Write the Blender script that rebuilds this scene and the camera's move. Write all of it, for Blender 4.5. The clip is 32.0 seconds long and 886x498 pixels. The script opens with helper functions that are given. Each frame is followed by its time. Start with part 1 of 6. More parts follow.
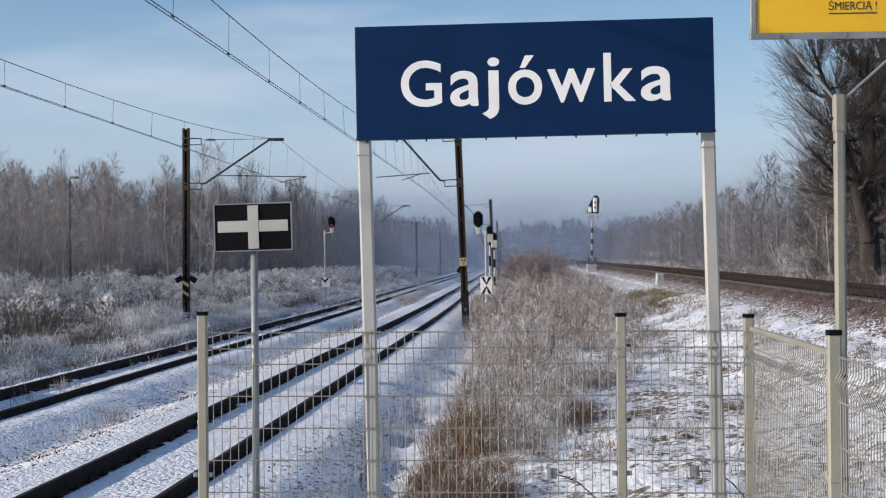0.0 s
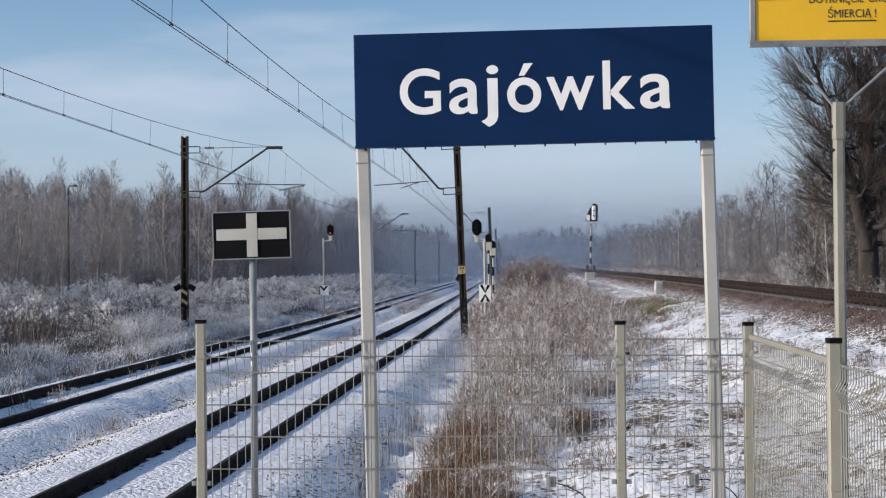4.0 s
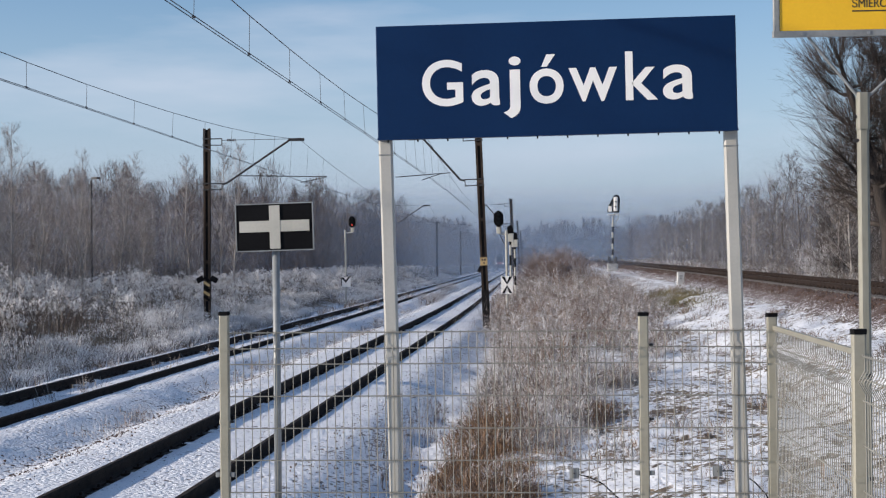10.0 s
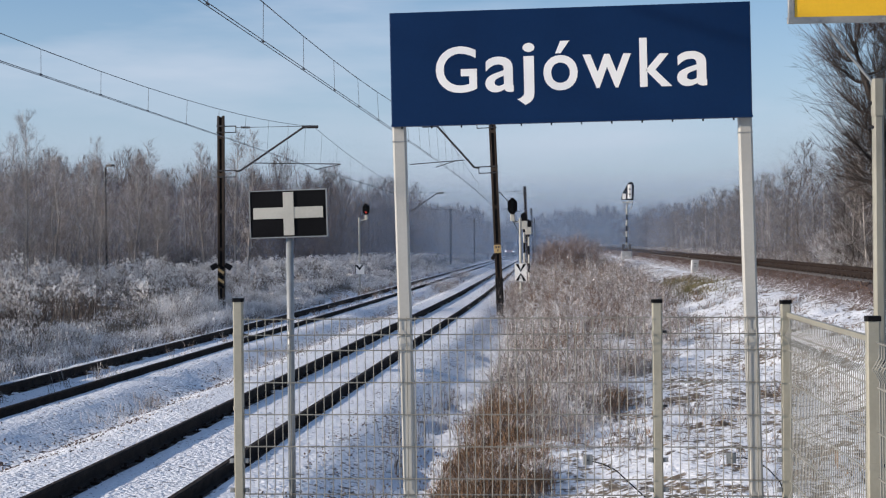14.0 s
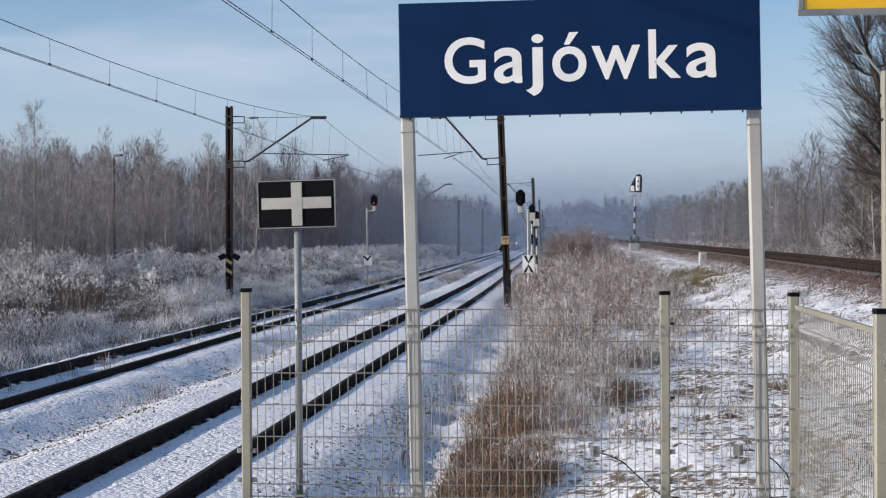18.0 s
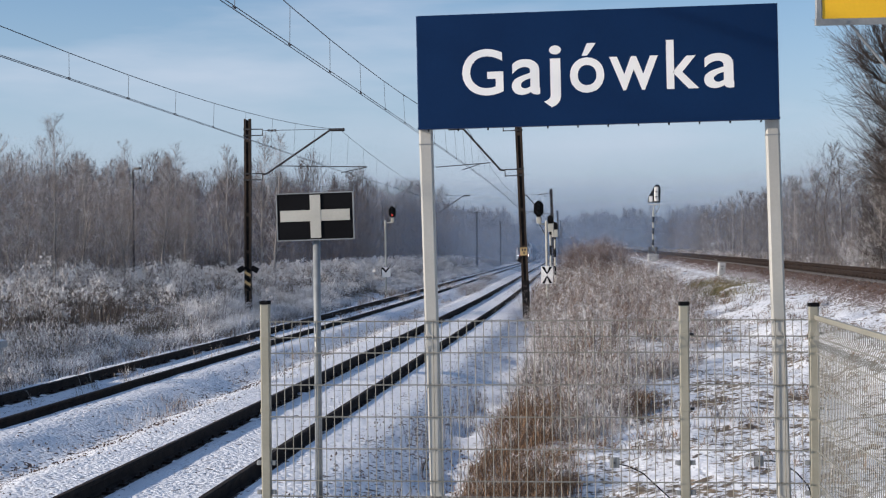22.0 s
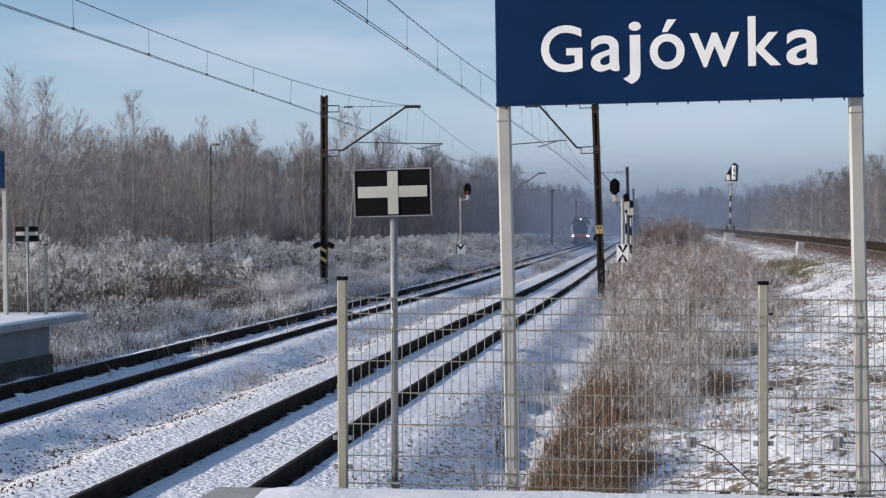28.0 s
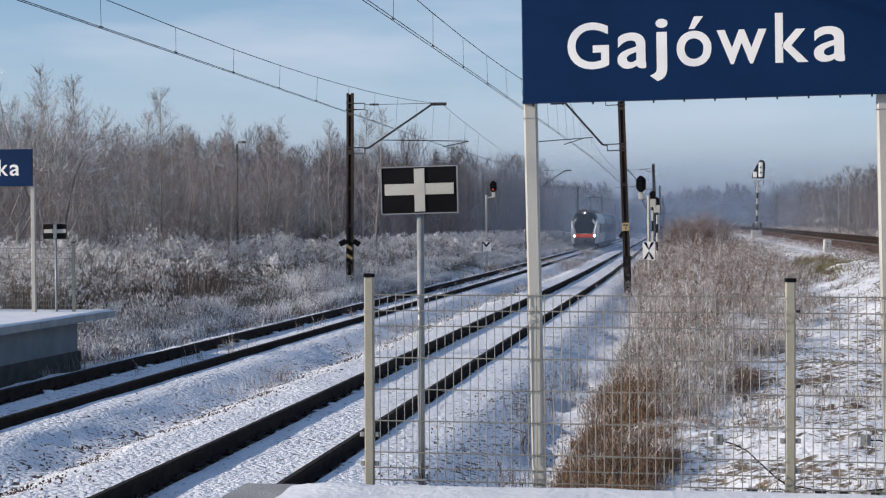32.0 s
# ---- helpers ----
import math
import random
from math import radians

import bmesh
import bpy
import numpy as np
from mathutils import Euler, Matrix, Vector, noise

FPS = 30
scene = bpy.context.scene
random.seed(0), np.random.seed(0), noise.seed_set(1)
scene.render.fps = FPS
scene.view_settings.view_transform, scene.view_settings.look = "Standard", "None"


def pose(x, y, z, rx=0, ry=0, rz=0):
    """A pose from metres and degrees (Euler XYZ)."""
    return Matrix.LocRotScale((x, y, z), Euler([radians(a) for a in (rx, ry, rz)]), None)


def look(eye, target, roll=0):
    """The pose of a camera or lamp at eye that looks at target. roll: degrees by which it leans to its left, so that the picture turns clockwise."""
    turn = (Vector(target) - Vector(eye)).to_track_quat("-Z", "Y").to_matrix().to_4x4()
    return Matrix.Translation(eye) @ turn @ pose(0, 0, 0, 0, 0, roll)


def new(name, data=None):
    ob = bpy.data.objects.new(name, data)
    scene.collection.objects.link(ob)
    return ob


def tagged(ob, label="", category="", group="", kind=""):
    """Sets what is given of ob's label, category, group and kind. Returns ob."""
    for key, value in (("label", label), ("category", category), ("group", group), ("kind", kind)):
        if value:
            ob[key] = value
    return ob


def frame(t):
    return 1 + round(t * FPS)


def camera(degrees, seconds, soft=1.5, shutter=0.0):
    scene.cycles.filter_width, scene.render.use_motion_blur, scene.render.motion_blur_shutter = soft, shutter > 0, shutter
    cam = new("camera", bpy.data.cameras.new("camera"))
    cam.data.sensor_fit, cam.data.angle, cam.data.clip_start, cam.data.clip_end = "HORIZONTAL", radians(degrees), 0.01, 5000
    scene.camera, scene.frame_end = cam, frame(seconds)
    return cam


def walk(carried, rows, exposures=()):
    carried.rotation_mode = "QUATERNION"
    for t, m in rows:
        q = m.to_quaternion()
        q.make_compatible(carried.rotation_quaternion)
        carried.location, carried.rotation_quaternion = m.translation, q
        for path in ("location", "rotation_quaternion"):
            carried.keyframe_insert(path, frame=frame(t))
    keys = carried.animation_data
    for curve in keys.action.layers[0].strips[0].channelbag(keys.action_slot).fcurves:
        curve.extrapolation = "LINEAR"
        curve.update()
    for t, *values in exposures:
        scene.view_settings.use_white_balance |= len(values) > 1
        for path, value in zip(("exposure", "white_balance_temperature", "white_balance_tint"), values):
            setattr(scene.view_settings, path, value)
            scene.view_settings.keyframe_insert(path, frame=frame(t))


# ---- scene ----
cam = camera(32.5, 32.0, soft=1.22)
# seconds, eye x y z, yaw to the left, pitch up, roll
EYE_ROWS = (
    (0, -0.672, -9.702, 1.681, 3.046, 0.434, -0.639),
    (0.5, -0.671, -9.694, 1.682, 2.848, 0.392, -1.061),
    (1, -0.672, -9.690, 1.681, 2.953, 0.515, -0.554),
    (1.5, -0.674, -9.696, 1.682, 3.119, 0.580, -0.565),
    (2, -0.674, -9.699, 1.681, 3.269, 0.559, -0.784),
    (2.5, -0.674, -9.692, 1.681, 3.098, 0.603, -0.834),
    (3, -0.674, -9.688, 1.679, 3.075, 0.656, -0.662),
    (3.5, -0.675, -9.687, 1.680, 3.013, 0.692, -0.650),
    (5.5, -0.675, -9.690, 1.681, 2.976, 0.962, -0.658),
    (6, -0.672, -9.695, 1.682, 3.112, 1.061, -0.789),
    (6.5, -0.677, -9.691, 1.683, 3.199, 1.137, -0.794),
    (7, -0.676, -9.690, 1.682, 3.283, 1.058, -0.666),
    (7.5, -0.678, -9.689, 1.681, 3.288, 0.906, -0.679),
    (8, -0.679, -9.686, 1.680, 3.277, 0.758, -0.595),
    (8.5, -0.681, -9.686, 1.677, 3.321, 0.548, -0.566),
    (9, -0.682, -9.684, 1.679, 3.481, 0.374, -0.571),
    (9.5, -0.683, -9.685, 1.678, 3.642, 0.342, -0.606),
    (10, -0.681, -9.688, 1.681, 3.812, 0.429, -0.763),
    (10.5, -0.678, -9.691, 1.679, 3.879, 0.497, -0.744),
    (11, -0.677, -9.687, 1.680, 3.945, 0.442, -0.745),
    (11.5, -0.679, -9.694, 1.677, 4.023, 0.437, -0.729),
    (12, -0.680, -9.692, 1.681, 4.075, 0.472, -0.848),
    (12.5, -0.678, -9.689, 1.679, 4.131, 0.475, -0.821),
    (13, -0.678, -9.691, 1.679, 4.235, 0.368, -0.754),
    (13.5, -0.680, -9.687, 1.675, 4.351, 0.134, -0.658),
    (14, -0.680, -9.689, 1.676, 4.338, -0.035, -0.718),
    (14.5, -0.681, -9.684, 1.674, 4.284, -0.176, -0.601),
    (16.5, -0.687, -9.687, 1.674, 4.441, -0.430, -0.361),
    (17, -0.686, -9.693, 1.673, 4.537, -0.394, -0.432),
    (17.5, -0.681, -9.686, 1.673, 4.573, -0.383, -0.457),
    (18, -0.681, -9.690, 1.674, 4.634, -0.360, -0.475),
    (18.5, -0.680, -9.695, 1.675, 4.763, -0.258, -0.559),
    (19, -0.681, -9.693, 1.676, 4.920, -0.154, -0.539),
    (19.5, -0.682, -9.699, 1.676, 5.082, -0.072, -0.606),
    (20, -0.684, -9.690, 1.677, 5.223, -0.029, -0.629),
    (20.5, -0.684, -9.693, 1.675, 5.323, 0.012, -0.672),
    (21, -0.683, -9.694, 1.675, 5.282, 0.047, -0.740),
    (21.5, -0.682, -9.683, 1.679, 5.276, 0.072, -0.864),
    (22, -0.682, -9.696, 1.675, 5.322, 0.079, -0.740),
    (22.5, -0.684, -9.697, 1.677, 5.450, 0.042, -0.637),
    (23, -0.684, -9.695, 1.676, 5.661, 0.011, -0.683),
    (23.5, -0.687, -9.699, 1.677, 5.975, 0.003, -0.627),
    (24, -0.690, -9.703, 1.676, 6.362, -0.077, -0.432),
    (24.5, -0.690, -9.699, 1.676, 6.648, -0.172, -0.335),
    (25, -0.689, -9.705, 1.674, 6.916, -0.260, -0.533),
    (25.5, -0.691, -9.697, 1.673, 7.142, -0.428, -0.454),
    (27.5, -0.701, -9.692, 1.672, 8.157, -0.705, -0.433),
    (28, -0.698, -9.687, 1.673, 8.145, -0.753, -0.327),
    (28.5, -0.701, -9.690, 1.671, 8.193, -0.750, -0.415),
    (29, -0.702, -9.692, 1.673, 8.313, -0.785, -0.304),
    (29.5, -0.701, -9.694, 1.672, 8.407, -0.813, -0.190),
    (30, -0.699, -9.702, 1.671, 8.470, -0.809, -0.298),
    (30.5, -0.702, -9.687, 1.673, 8.549, -0.784, -0.186),
    (31, -0.702, -9.698, 1.674, 8.708, -0.791, -0.268),
    (31.5, -0.702, -9.702, 1.671, 8.908, -0.810, -0.313),
    (32, -0.701, -9.705, 1.672, 9.115, -0.844, -0.353),
)


def eye_pose(x, y, z, yaw, pitch, roll):
    a, b = radians(yaw), radians(pitch)
    way = Vector((-math.sin(a) * math.cos(b), math.cos(a) * math.cos(b), math.sin(b)))
    e = Vector((x, y, z))
    return look(e, e + way * 10, roll)


walk(cam, [(r[0], eye_pose(*r[1:])) for r in EYE_ROWS], ((0, 0.10, 6150, 13), (32, 0.10, 6150, 13)))

# ---- light ----
SUN_EL, SUN_AZ = 18.0, 251.0      # degrees; azimuth clockwise from +y
sun_way = Vector((math.sin(radians(SUN_AZ)) * math.cos(radians(SUN_EL)), math.cos(radians(SUN_AZ)) * math.cos(radians(SUN_EL)), math.sin(radians(SUN_EL))))
sun = new("sun", bpy.data.lights.new("sun", "SUN"))
sun.data.energy, sun.data.angle, sun.data.color = 4.7, radians(0.8), (1.0, 0.885, 0.74)
sun.matrix_world = look(sun_way * 100, (0, 0, 0))

world = bpy.data.worlds.new("winter_sky")
scene.world = world
world.use_nodes = True
wn, wl = world.node_tree.nodes, world.node_tree.links
wn.clear()
w_out, w_bg, w_sky = wn.new("ShaderNodeOutputWorld"), wn.new("ShaderNodeBackground"), wn.new("ShaderNodeTexSky")
w_sky.sky_type, w_sky.sun_disc = "NISHITA", False
w_sky.sun_elevation, w_sky.sun_rotation = radians(SUN_EL), radians(SUN_AZ)
w_sky.air_density, w_sky.dust_density, w_sky.ozone_density = 1.0, 0.2, 3.0
w_bg.inputs["Strength"].default_value = 0.120
w_co, w_map, w_noise = wn.new("ShaderNodeTexCoord"), wn.new("ShaderNodeMapping"), wn.new("ShaderNodeTexNoise")
w_map.inputs["Scale"].default_value = (2.2, 2.2, 12.0)
w_noise.inputs["Scale"].default_value, w_noise.inputs["Detail"].default_value = 1.6, 6.0
w_ramp, w_mix = wn.new("ShaderNodeValToRGB"), wn.new("ShaderNodeMix")
w_mix.data_type = "RGBA"
w_ramp.color_ramp.elements[0].position, w_ramp.color_ramp.elements[1].position = 0.50, 0.72
w_ramp.color_ramp.elements[0].color, w_ramp.color_ramp.elements[1].color = (0, 0, 0, 1), (0.35, 0.35, 0.35, 1)
w_mix.inputs[7].default_value = (8.0, 7.6, 7.6, 1)
wl.new(w_co.outputs["Generated"], w_map.inputs["Vector"])
wl.new(w_map.outputs[0], w_noise.inputs["Vector"])
wl.new(w_noise.outputs[0], w_ramp.inputs[0])
wl.new(w_ramp.outputs[0], w_mix.inputs[0])
wl.new(w_sky.outputs[0], w_mix.inputs[6])
# pale winter haze that thickens towards the horizon
w_sep, w_rise, w_haze = wn.new("ShaderNodeSeparateXYZ"), wn.new("ShaderNodeMapRange"), wn.new("ShaderNodeMix")
w_rise.interpolation_type, w_haze.data_type = "SMOOTHSTEP", "RGBA"
for key, value in (("From Min", -0.02), ("From Max", 0.20), ("To Min", 0.92), ("To Max", 0.0)):
    w_rise.inputs[key].default_value = value
w_haze.inputs[7].default_value = (3.6, 4.25, 5.25, 1)
wl.new(w_co.outputs["Generated"], w_sep.inputs[0])
wl.new(w_sep.outputs["Z"], w_rise.inputs["Value"])
wl.new(w_rise.outputs[0], w_haze.inputs[0])
wl.new(w_mix.outputs[2], w_haze.inputs[6])
wl.new(w_haze.outputs[2], w_bg.inputs["Color"])
wl.new(w_bg.outputs[0], w_out.inputs["Surface"])


# ---- materials ----
def material(name, dark, light, rough=0.7, scale=8.0, metal=0.0, bump=0.15, fine=60.0, spread=0.0, stretch=(1, 1, 1), wear=None, wear_at=0.62, gloss=0.5):
    """A surface whose colour wanders between two tones at two scales, with fine relief and, where given, patches of wear."""
    m = bpy.data.materials.new(name)
    m.use_nodes = True
    n, l = m.node_tree.nodes, m.node_tree.links
    b = n["Principled BSDF"]
    co, mp = n.new("ShaderNodeTexCoord"), n.new("ShaderNodeMapping")
    mp.inputs["Scale"].default_value = stretch
    l.new(co.outputs["Object"], mp.inputs["Vector"])
    a, f = n.new("ShaderNodeTexNoise"), n.new("ShaderNodeTexNoise")
    a.inputs["Scale"].default_value, a.inputs["Detail"].default_value = scale, 5.0
    f.inputs["Scale"].default_value, f.inputs["Detail"].default_value = fine, 3.0
    l.new(mp.outputs[0], a.inputs["Vector"])
    l.new(mp.outputs[0], f.inputs["Vector"])
    add = n.new("ShaderNodeMath")
    add.operation = "MULTIPLY_ADD"
    l.new(f.outputs[0], add.inputs[0])
    add.inputs[1].default_value = 0.35
    l.new(a.outputs[0], add.inputs[2])
    ramp = n.new("ShaderNodeValToRGB")
    ramp.color_ramp.elements[0].position, ramp.color_ramp.elements[1].position = 0.45, 0.85
    ramp.color_ramp.elements[0].color, ramp.color_ramp.elements[1].color = (*dark, 1), (*light, 1)
    if spread:
        info, more = n.new("ShaderNodeObjectInfo"), n.new("ShaderNodeMath")
        more.operation = "MULTIPLY_ADD"
        l.new(info.outputs["Random"], more.inputs[0])
        more.inputs[1].default_value = spread
        l.new(add.outputs[0], more.inputs[2])
        l.new(more.outputs[0], ramp.inputs[0])
    else:
        l.new(add.outputs[0], ramp.inputs[0])
    colour = ramp.outputs[0]
    if wear:
        w, wr, mx = n.new("ShaderNodeTexNoise"), n.new("ShaderNodeValToRGB"), n.new("ShaderNodeMix")
        mx.data_type = "RGBA"
        w.inputs["Scale"].default_value, w.inputs["Detail"].default_value = scale * 2.7, 8.0
        l.new(mp.outputs[0], w.inputs["Vector"])
        wr.color_ramp.elements[0].position, wr.color_ramp.elements[1].position = wear_at, wear_at + 0.1
        l.new(w.outputs[0], wr.inputs[0])
        l.new(wr.outputs[0], mx.inputs[0])
        l.new(colour, mx.inputs[6])
        mx.inputs[7].default_value = (*wear, 1)
        colour = mx.outputs[2]
    l.new(colour, b.inputs["Base Color"])
    b.inputs["Roughness"].default_value, b.inputs["Metallic"].default_value, b.inputs["Specular IOR Level"].default_value = rough, metal, gloss
    bp = n.new("ShaderNodeBump")
    bp.inputs["Strength"].default_value, bp.inputs["Distance"].default_value = bump, 0.02
    l.new(f.outputs[0], bp.inputs["Height"])
    l.new(bp.outputs[0], b.inputs["Normal"])
    return m


def glow(name, colour, strength):
    m = bpy.data.materials.new(name)
    m.use_nodes = True
    b = m.node_tree.nodes["Principled BSDF"]
    b.inputs["Base Color"].default_value = (*colour, 1)
    b.inputs["Emission Color"].default_value, b.inputs["Emission Strength"].default_value = (*colour, 1), strength
    return m


def twig_material(name, bark, tip, frost, amount, scale=0.6):
    """Bark that turns from one tone to another, with rime on part of it; the tone differs from plant to plant."""
    m = bpy.data.materials.new(name)
    m.use_nodes = True
    n, l = m.node_tree.nodes, m.node_tree.links
    b = n["Principled BSDF"]
    b.inputs["Roughness"].default_value = 0.85
    geo, co = n.new("ShaderNodeNewGeometry"), n.new("ShaderNodeTexCoord")
    ramp = n.new("ShaderNodeValToRGB")
    ramp.color_ramp.elements[0].color, ramp.color_ramp.elements[1].color = (*bark, 1), (*tip, 1)
    l.new(geo.outputs["Random Per Island"], ramp.inputs[0])
    no, nr, mx = n.new("ShaderNodeTexNoise"), n.new("ShaderNodeValToRGB"), n.new("ShaderNodeMix")
    mx.data_type = "RGBA"
    no.inputs["Scale"].default_value, no.inputs["Detail"].default_value = scale, 6.0
    l.new(co.outputs["Object"], no.inputs["Vector"])
    nr.color_ramp.elements[0].position, nr.color_ramp.elements[1].position = 0.62 - amount * 0.35, 0.72 - amount * 0.2
    l.new(no.outputs[0], nr.inputs[0])
    l.new(nr.outputs[0], mx.inputs[0])
    l.new(ramp.outputs[0], mx.inputs[6])
    mx.inputs[7].default_value = (*frost, 1)
    l.new(mx.outputs[2], b.inputs["Base Color"])
    return m


def ground_material():
    """Snow over soil, dead grass and gravel; how much of it is bare comes from the mesh, broken up by noise."""
    m = bpy.data.materials.new("snowy_ground")
    m.use_nodes = True
    n, l = m.node_tree.nodes, m.node_tree.links
    b = n["Principled BSDF"]
    b.inputs["Roughness"].default_value = 0.75
    co = n.new("ShaderNodeTexCoord")

    def tex(scale, detail=6.0):
        x = n.new("ShaderNodeTexNoise")
        x.inputs["Scale"].default_value, x.inputs["Detail"].default_value = scale, detail
        l.new(co.outputs["Object"], x.inputs["Vector"])
        return x.outputs[0]

    def ramp(v, p, q, c, d):
        x = n.new("ShaderNodeValToRGB")
        x.color_ramp.elements[0].position, x.color_ramp.elements[1].position = p, q
        x.color_ramp.elements[0].color, x.color_ramp.elements[1].color = (*c, 1), (*d, 1)
        l.new(v, x.inputs[0])
        return x.outputs[0]

    def mix(f, p, q):
        x = n.new("ShaderNodeMix")
        x.data_type = "RGBA"
        l.new(f, x.inputs[0])
        l.new(p, x.inputs[6])
        l.new(q, x.inputs[7])
        return x.outputs[2]

    def maths(op, p, q):
        x = n.new("ShaderNodeMath")
        x.operation = op
        l.new(p, x.inputs[0])
        if isinstance(q, float):
            x.inputs[1].default_value = q
        else:
            l.new(q, x.inputs[1])
        return x.outputs[0]

    snow = ramp(tex(1.3), 0.35, 0.7, (0.79, 0.795, 0.81), (0.90, 0.898, 0.89))
    soil = ramp(tex(5.0), 0.35, 0.65, (0.07, 0.05, 0.035), (0.23, 0.17, 0.10))
    gravel = ramp(tex(17.0), 0.38, 0.62, (0.032, 0.020, 0.015), (0.125, 0.076, 0.055))
    at_bare, at_stone = n.new("ShaderNodeAttribute"), n.new("ShaderNodeAttribute")
    at_bare.attribute_name, at_stone.attribute_name = "bare", "stone"
    under = mix(at_stone.outputs["Fac"], soil, gravel)
    broken = maths("ADD", maths("ADD", maths("MULTIPLY", tex(13.0, 9.0), 0.45), maths("MULTIPLY", tex(3.2, 5.0), 0.30)), maths("MULTIPLY", tex(0.9, 4.0), 0.25))
    # snow-capped ballast: rounded cells, now and then a dark gap between them
    vor = n.new("ShaderNodeTexVoronoi")
    vor.inputs["Scale"].default_value = 15.0
    l.new(co.outputs["Object"], vor.inputs["Vector"])
    gap = maths("MULTIPLY", at_stone.outputs["Fac"], maths("SUBTRACT", vor.outputs["Distance"], 0.36))
    cover = maths("SUBTRACT", maths("ADD", at_bare.outputs["Fac"], maths("MULTIPLY", gap, 0.62)), broken)
    l.new(mix(ramp(cover, 0.0, 0.05, (0, 0, 0), (1, 1, 1)), snow, under), b.inputs["Base Color"])
    bp = n.new("ShaderNodeBump")
    bp.inputs["Strength"].default_value, bp.inputs["Distance"].default_value = 0.9, 0.045
    l.new(maths("SUBTRACT", maths("ADD", tex(8.0, 3.0), maths("MULTIPLY", tex(26.0, 4.0), 0.5)), maths("MULTIPLY", gap, 0.42)), bp.inputs["Height"])
    l.new(bp.outputs[0], b.inputs["Normal"])
    return m


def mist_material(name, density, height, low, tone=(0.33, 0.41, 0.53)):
    """Mist and distance haze put into a tinted sheet: denser near the ground, in drifts."""
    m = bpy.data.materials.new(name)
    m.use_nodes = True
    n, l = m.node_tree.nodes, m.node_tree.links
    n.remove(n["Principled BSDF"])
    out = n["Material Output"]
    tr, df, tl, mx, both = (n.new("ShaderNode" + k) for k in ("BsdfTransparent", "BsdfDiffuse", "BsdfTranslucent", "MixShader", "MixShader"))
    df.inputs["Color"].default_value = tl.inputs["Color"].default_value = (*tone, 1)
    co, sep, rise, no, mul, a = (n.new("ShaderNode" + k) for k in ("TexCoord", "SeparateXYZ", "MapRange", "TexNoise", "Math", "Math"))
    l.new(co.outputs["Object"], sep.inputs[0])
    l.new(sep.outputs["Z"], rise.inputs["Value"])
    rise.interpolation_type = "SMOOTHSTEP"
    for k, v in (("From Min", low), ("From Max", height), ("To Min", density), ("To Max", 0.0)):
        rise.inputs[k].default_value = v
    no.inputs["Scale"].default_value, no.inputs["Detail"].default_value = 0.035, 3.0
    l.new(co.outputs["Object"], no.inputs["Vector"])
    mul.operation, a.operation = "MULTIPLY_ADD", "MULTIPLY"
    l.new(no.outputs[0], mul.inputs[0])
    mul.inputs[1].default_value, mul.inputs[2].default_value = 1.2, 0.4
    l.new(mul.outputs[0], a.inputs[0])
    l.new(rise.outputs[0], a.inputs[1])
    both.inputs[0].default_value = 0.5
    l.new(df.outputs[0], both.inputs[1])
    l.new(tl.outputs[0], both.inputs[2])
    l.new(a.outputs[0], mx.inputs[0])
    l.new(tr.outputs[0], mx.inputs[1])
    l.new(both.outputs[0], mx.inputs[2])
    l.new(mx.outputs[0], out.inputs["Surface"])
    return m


GROUND = ground_material()
SNOW = material("snow", (0.79, 0.795, 0.81), (0.90, 0.90, 0.895), 0.6, 2.0, bump=0.5, fine=18.0)
RAIL_STEEL = material("rusty_rail", (0.012, 0.009, 0.008), (0.042, 0.028, 0.021), 0.8, 5.0, 0.0, 0.2, gloss=0.15)
RAIL_WORN = material("worn_rail_top", (0.025, 0.02, 0.017), (0.065, 0.05, 0.04), 0.85, 5.0, 0.0, 0.1, gloss=0.1)
SLEEPER = material("old_concrete_sleeper", (0.10, 0.095, 0.09), (0.24, 0.22, 0.20), 0.85, 6.0, bump=0.4)
CONCRETE = material("platform_concrete", (0.26, 0.26, 0.25), (0.40, 0.39, 0.37), 0.85, 3.0, bump=0.3)
WALL_GREY = material("grey_platform_wall", (0.16, 0.17, 0.18), (0.23, 0.24, 0.25), 0.8, 2.0, bump=0.2)
DARK_SOIL = material("dark_footing", (0.03, 0.026, 0.024), (0.09, 0.075, 0.06), 0.9, 4.0, bump=0.6)
CREAM = material("cream_powder_coat", (0.27, 0.25, 0.185), (0.345, 0.32, 0.245), 0.45, 3.0, bump=0.05, wear=(0.24, 0.22, 0.16), wear_at=0.68)
POLE = material("weathered_beige_paint", (0.20, 0.19, 0.145), (0.30, 0.285, 0.225), 0.55, 3.0, bump=0.06, stretch=(1, 1, 0.2))
WIRE = material("cream_wire", (0.165, 0.158, 0.130), (0.245, 0.235, 0.195), 0.5, 6.0, bump=0.05)
WHITE_POST = material("white_sign_post", (0.37, 0.355, 0.31), (0.45, 0.43, 0.38), 0.45, 2.0, bump=0.05, wear=(0.39, 0.355, 0.285), wear_at=0.7)
NAVY = material("navy_sign_enamel", (0.0030, 0.019, 0.066), (0.0042, 0.024, 0.079), 0.4, 1.5, bump=0.03, gloss=0.16)
LETTER = material("white_lettering", (0.90, 0.86, 0.79), (0.94, 0.905, 0.84), 0.4, 4.0, bump=0.02)
BLACK = material("black_enamel", (0.004, 0.004, 0.0045), (0.007, 0.007, 0.0075), 0.6, 4.0, bump=0.03, gloss=0.08)
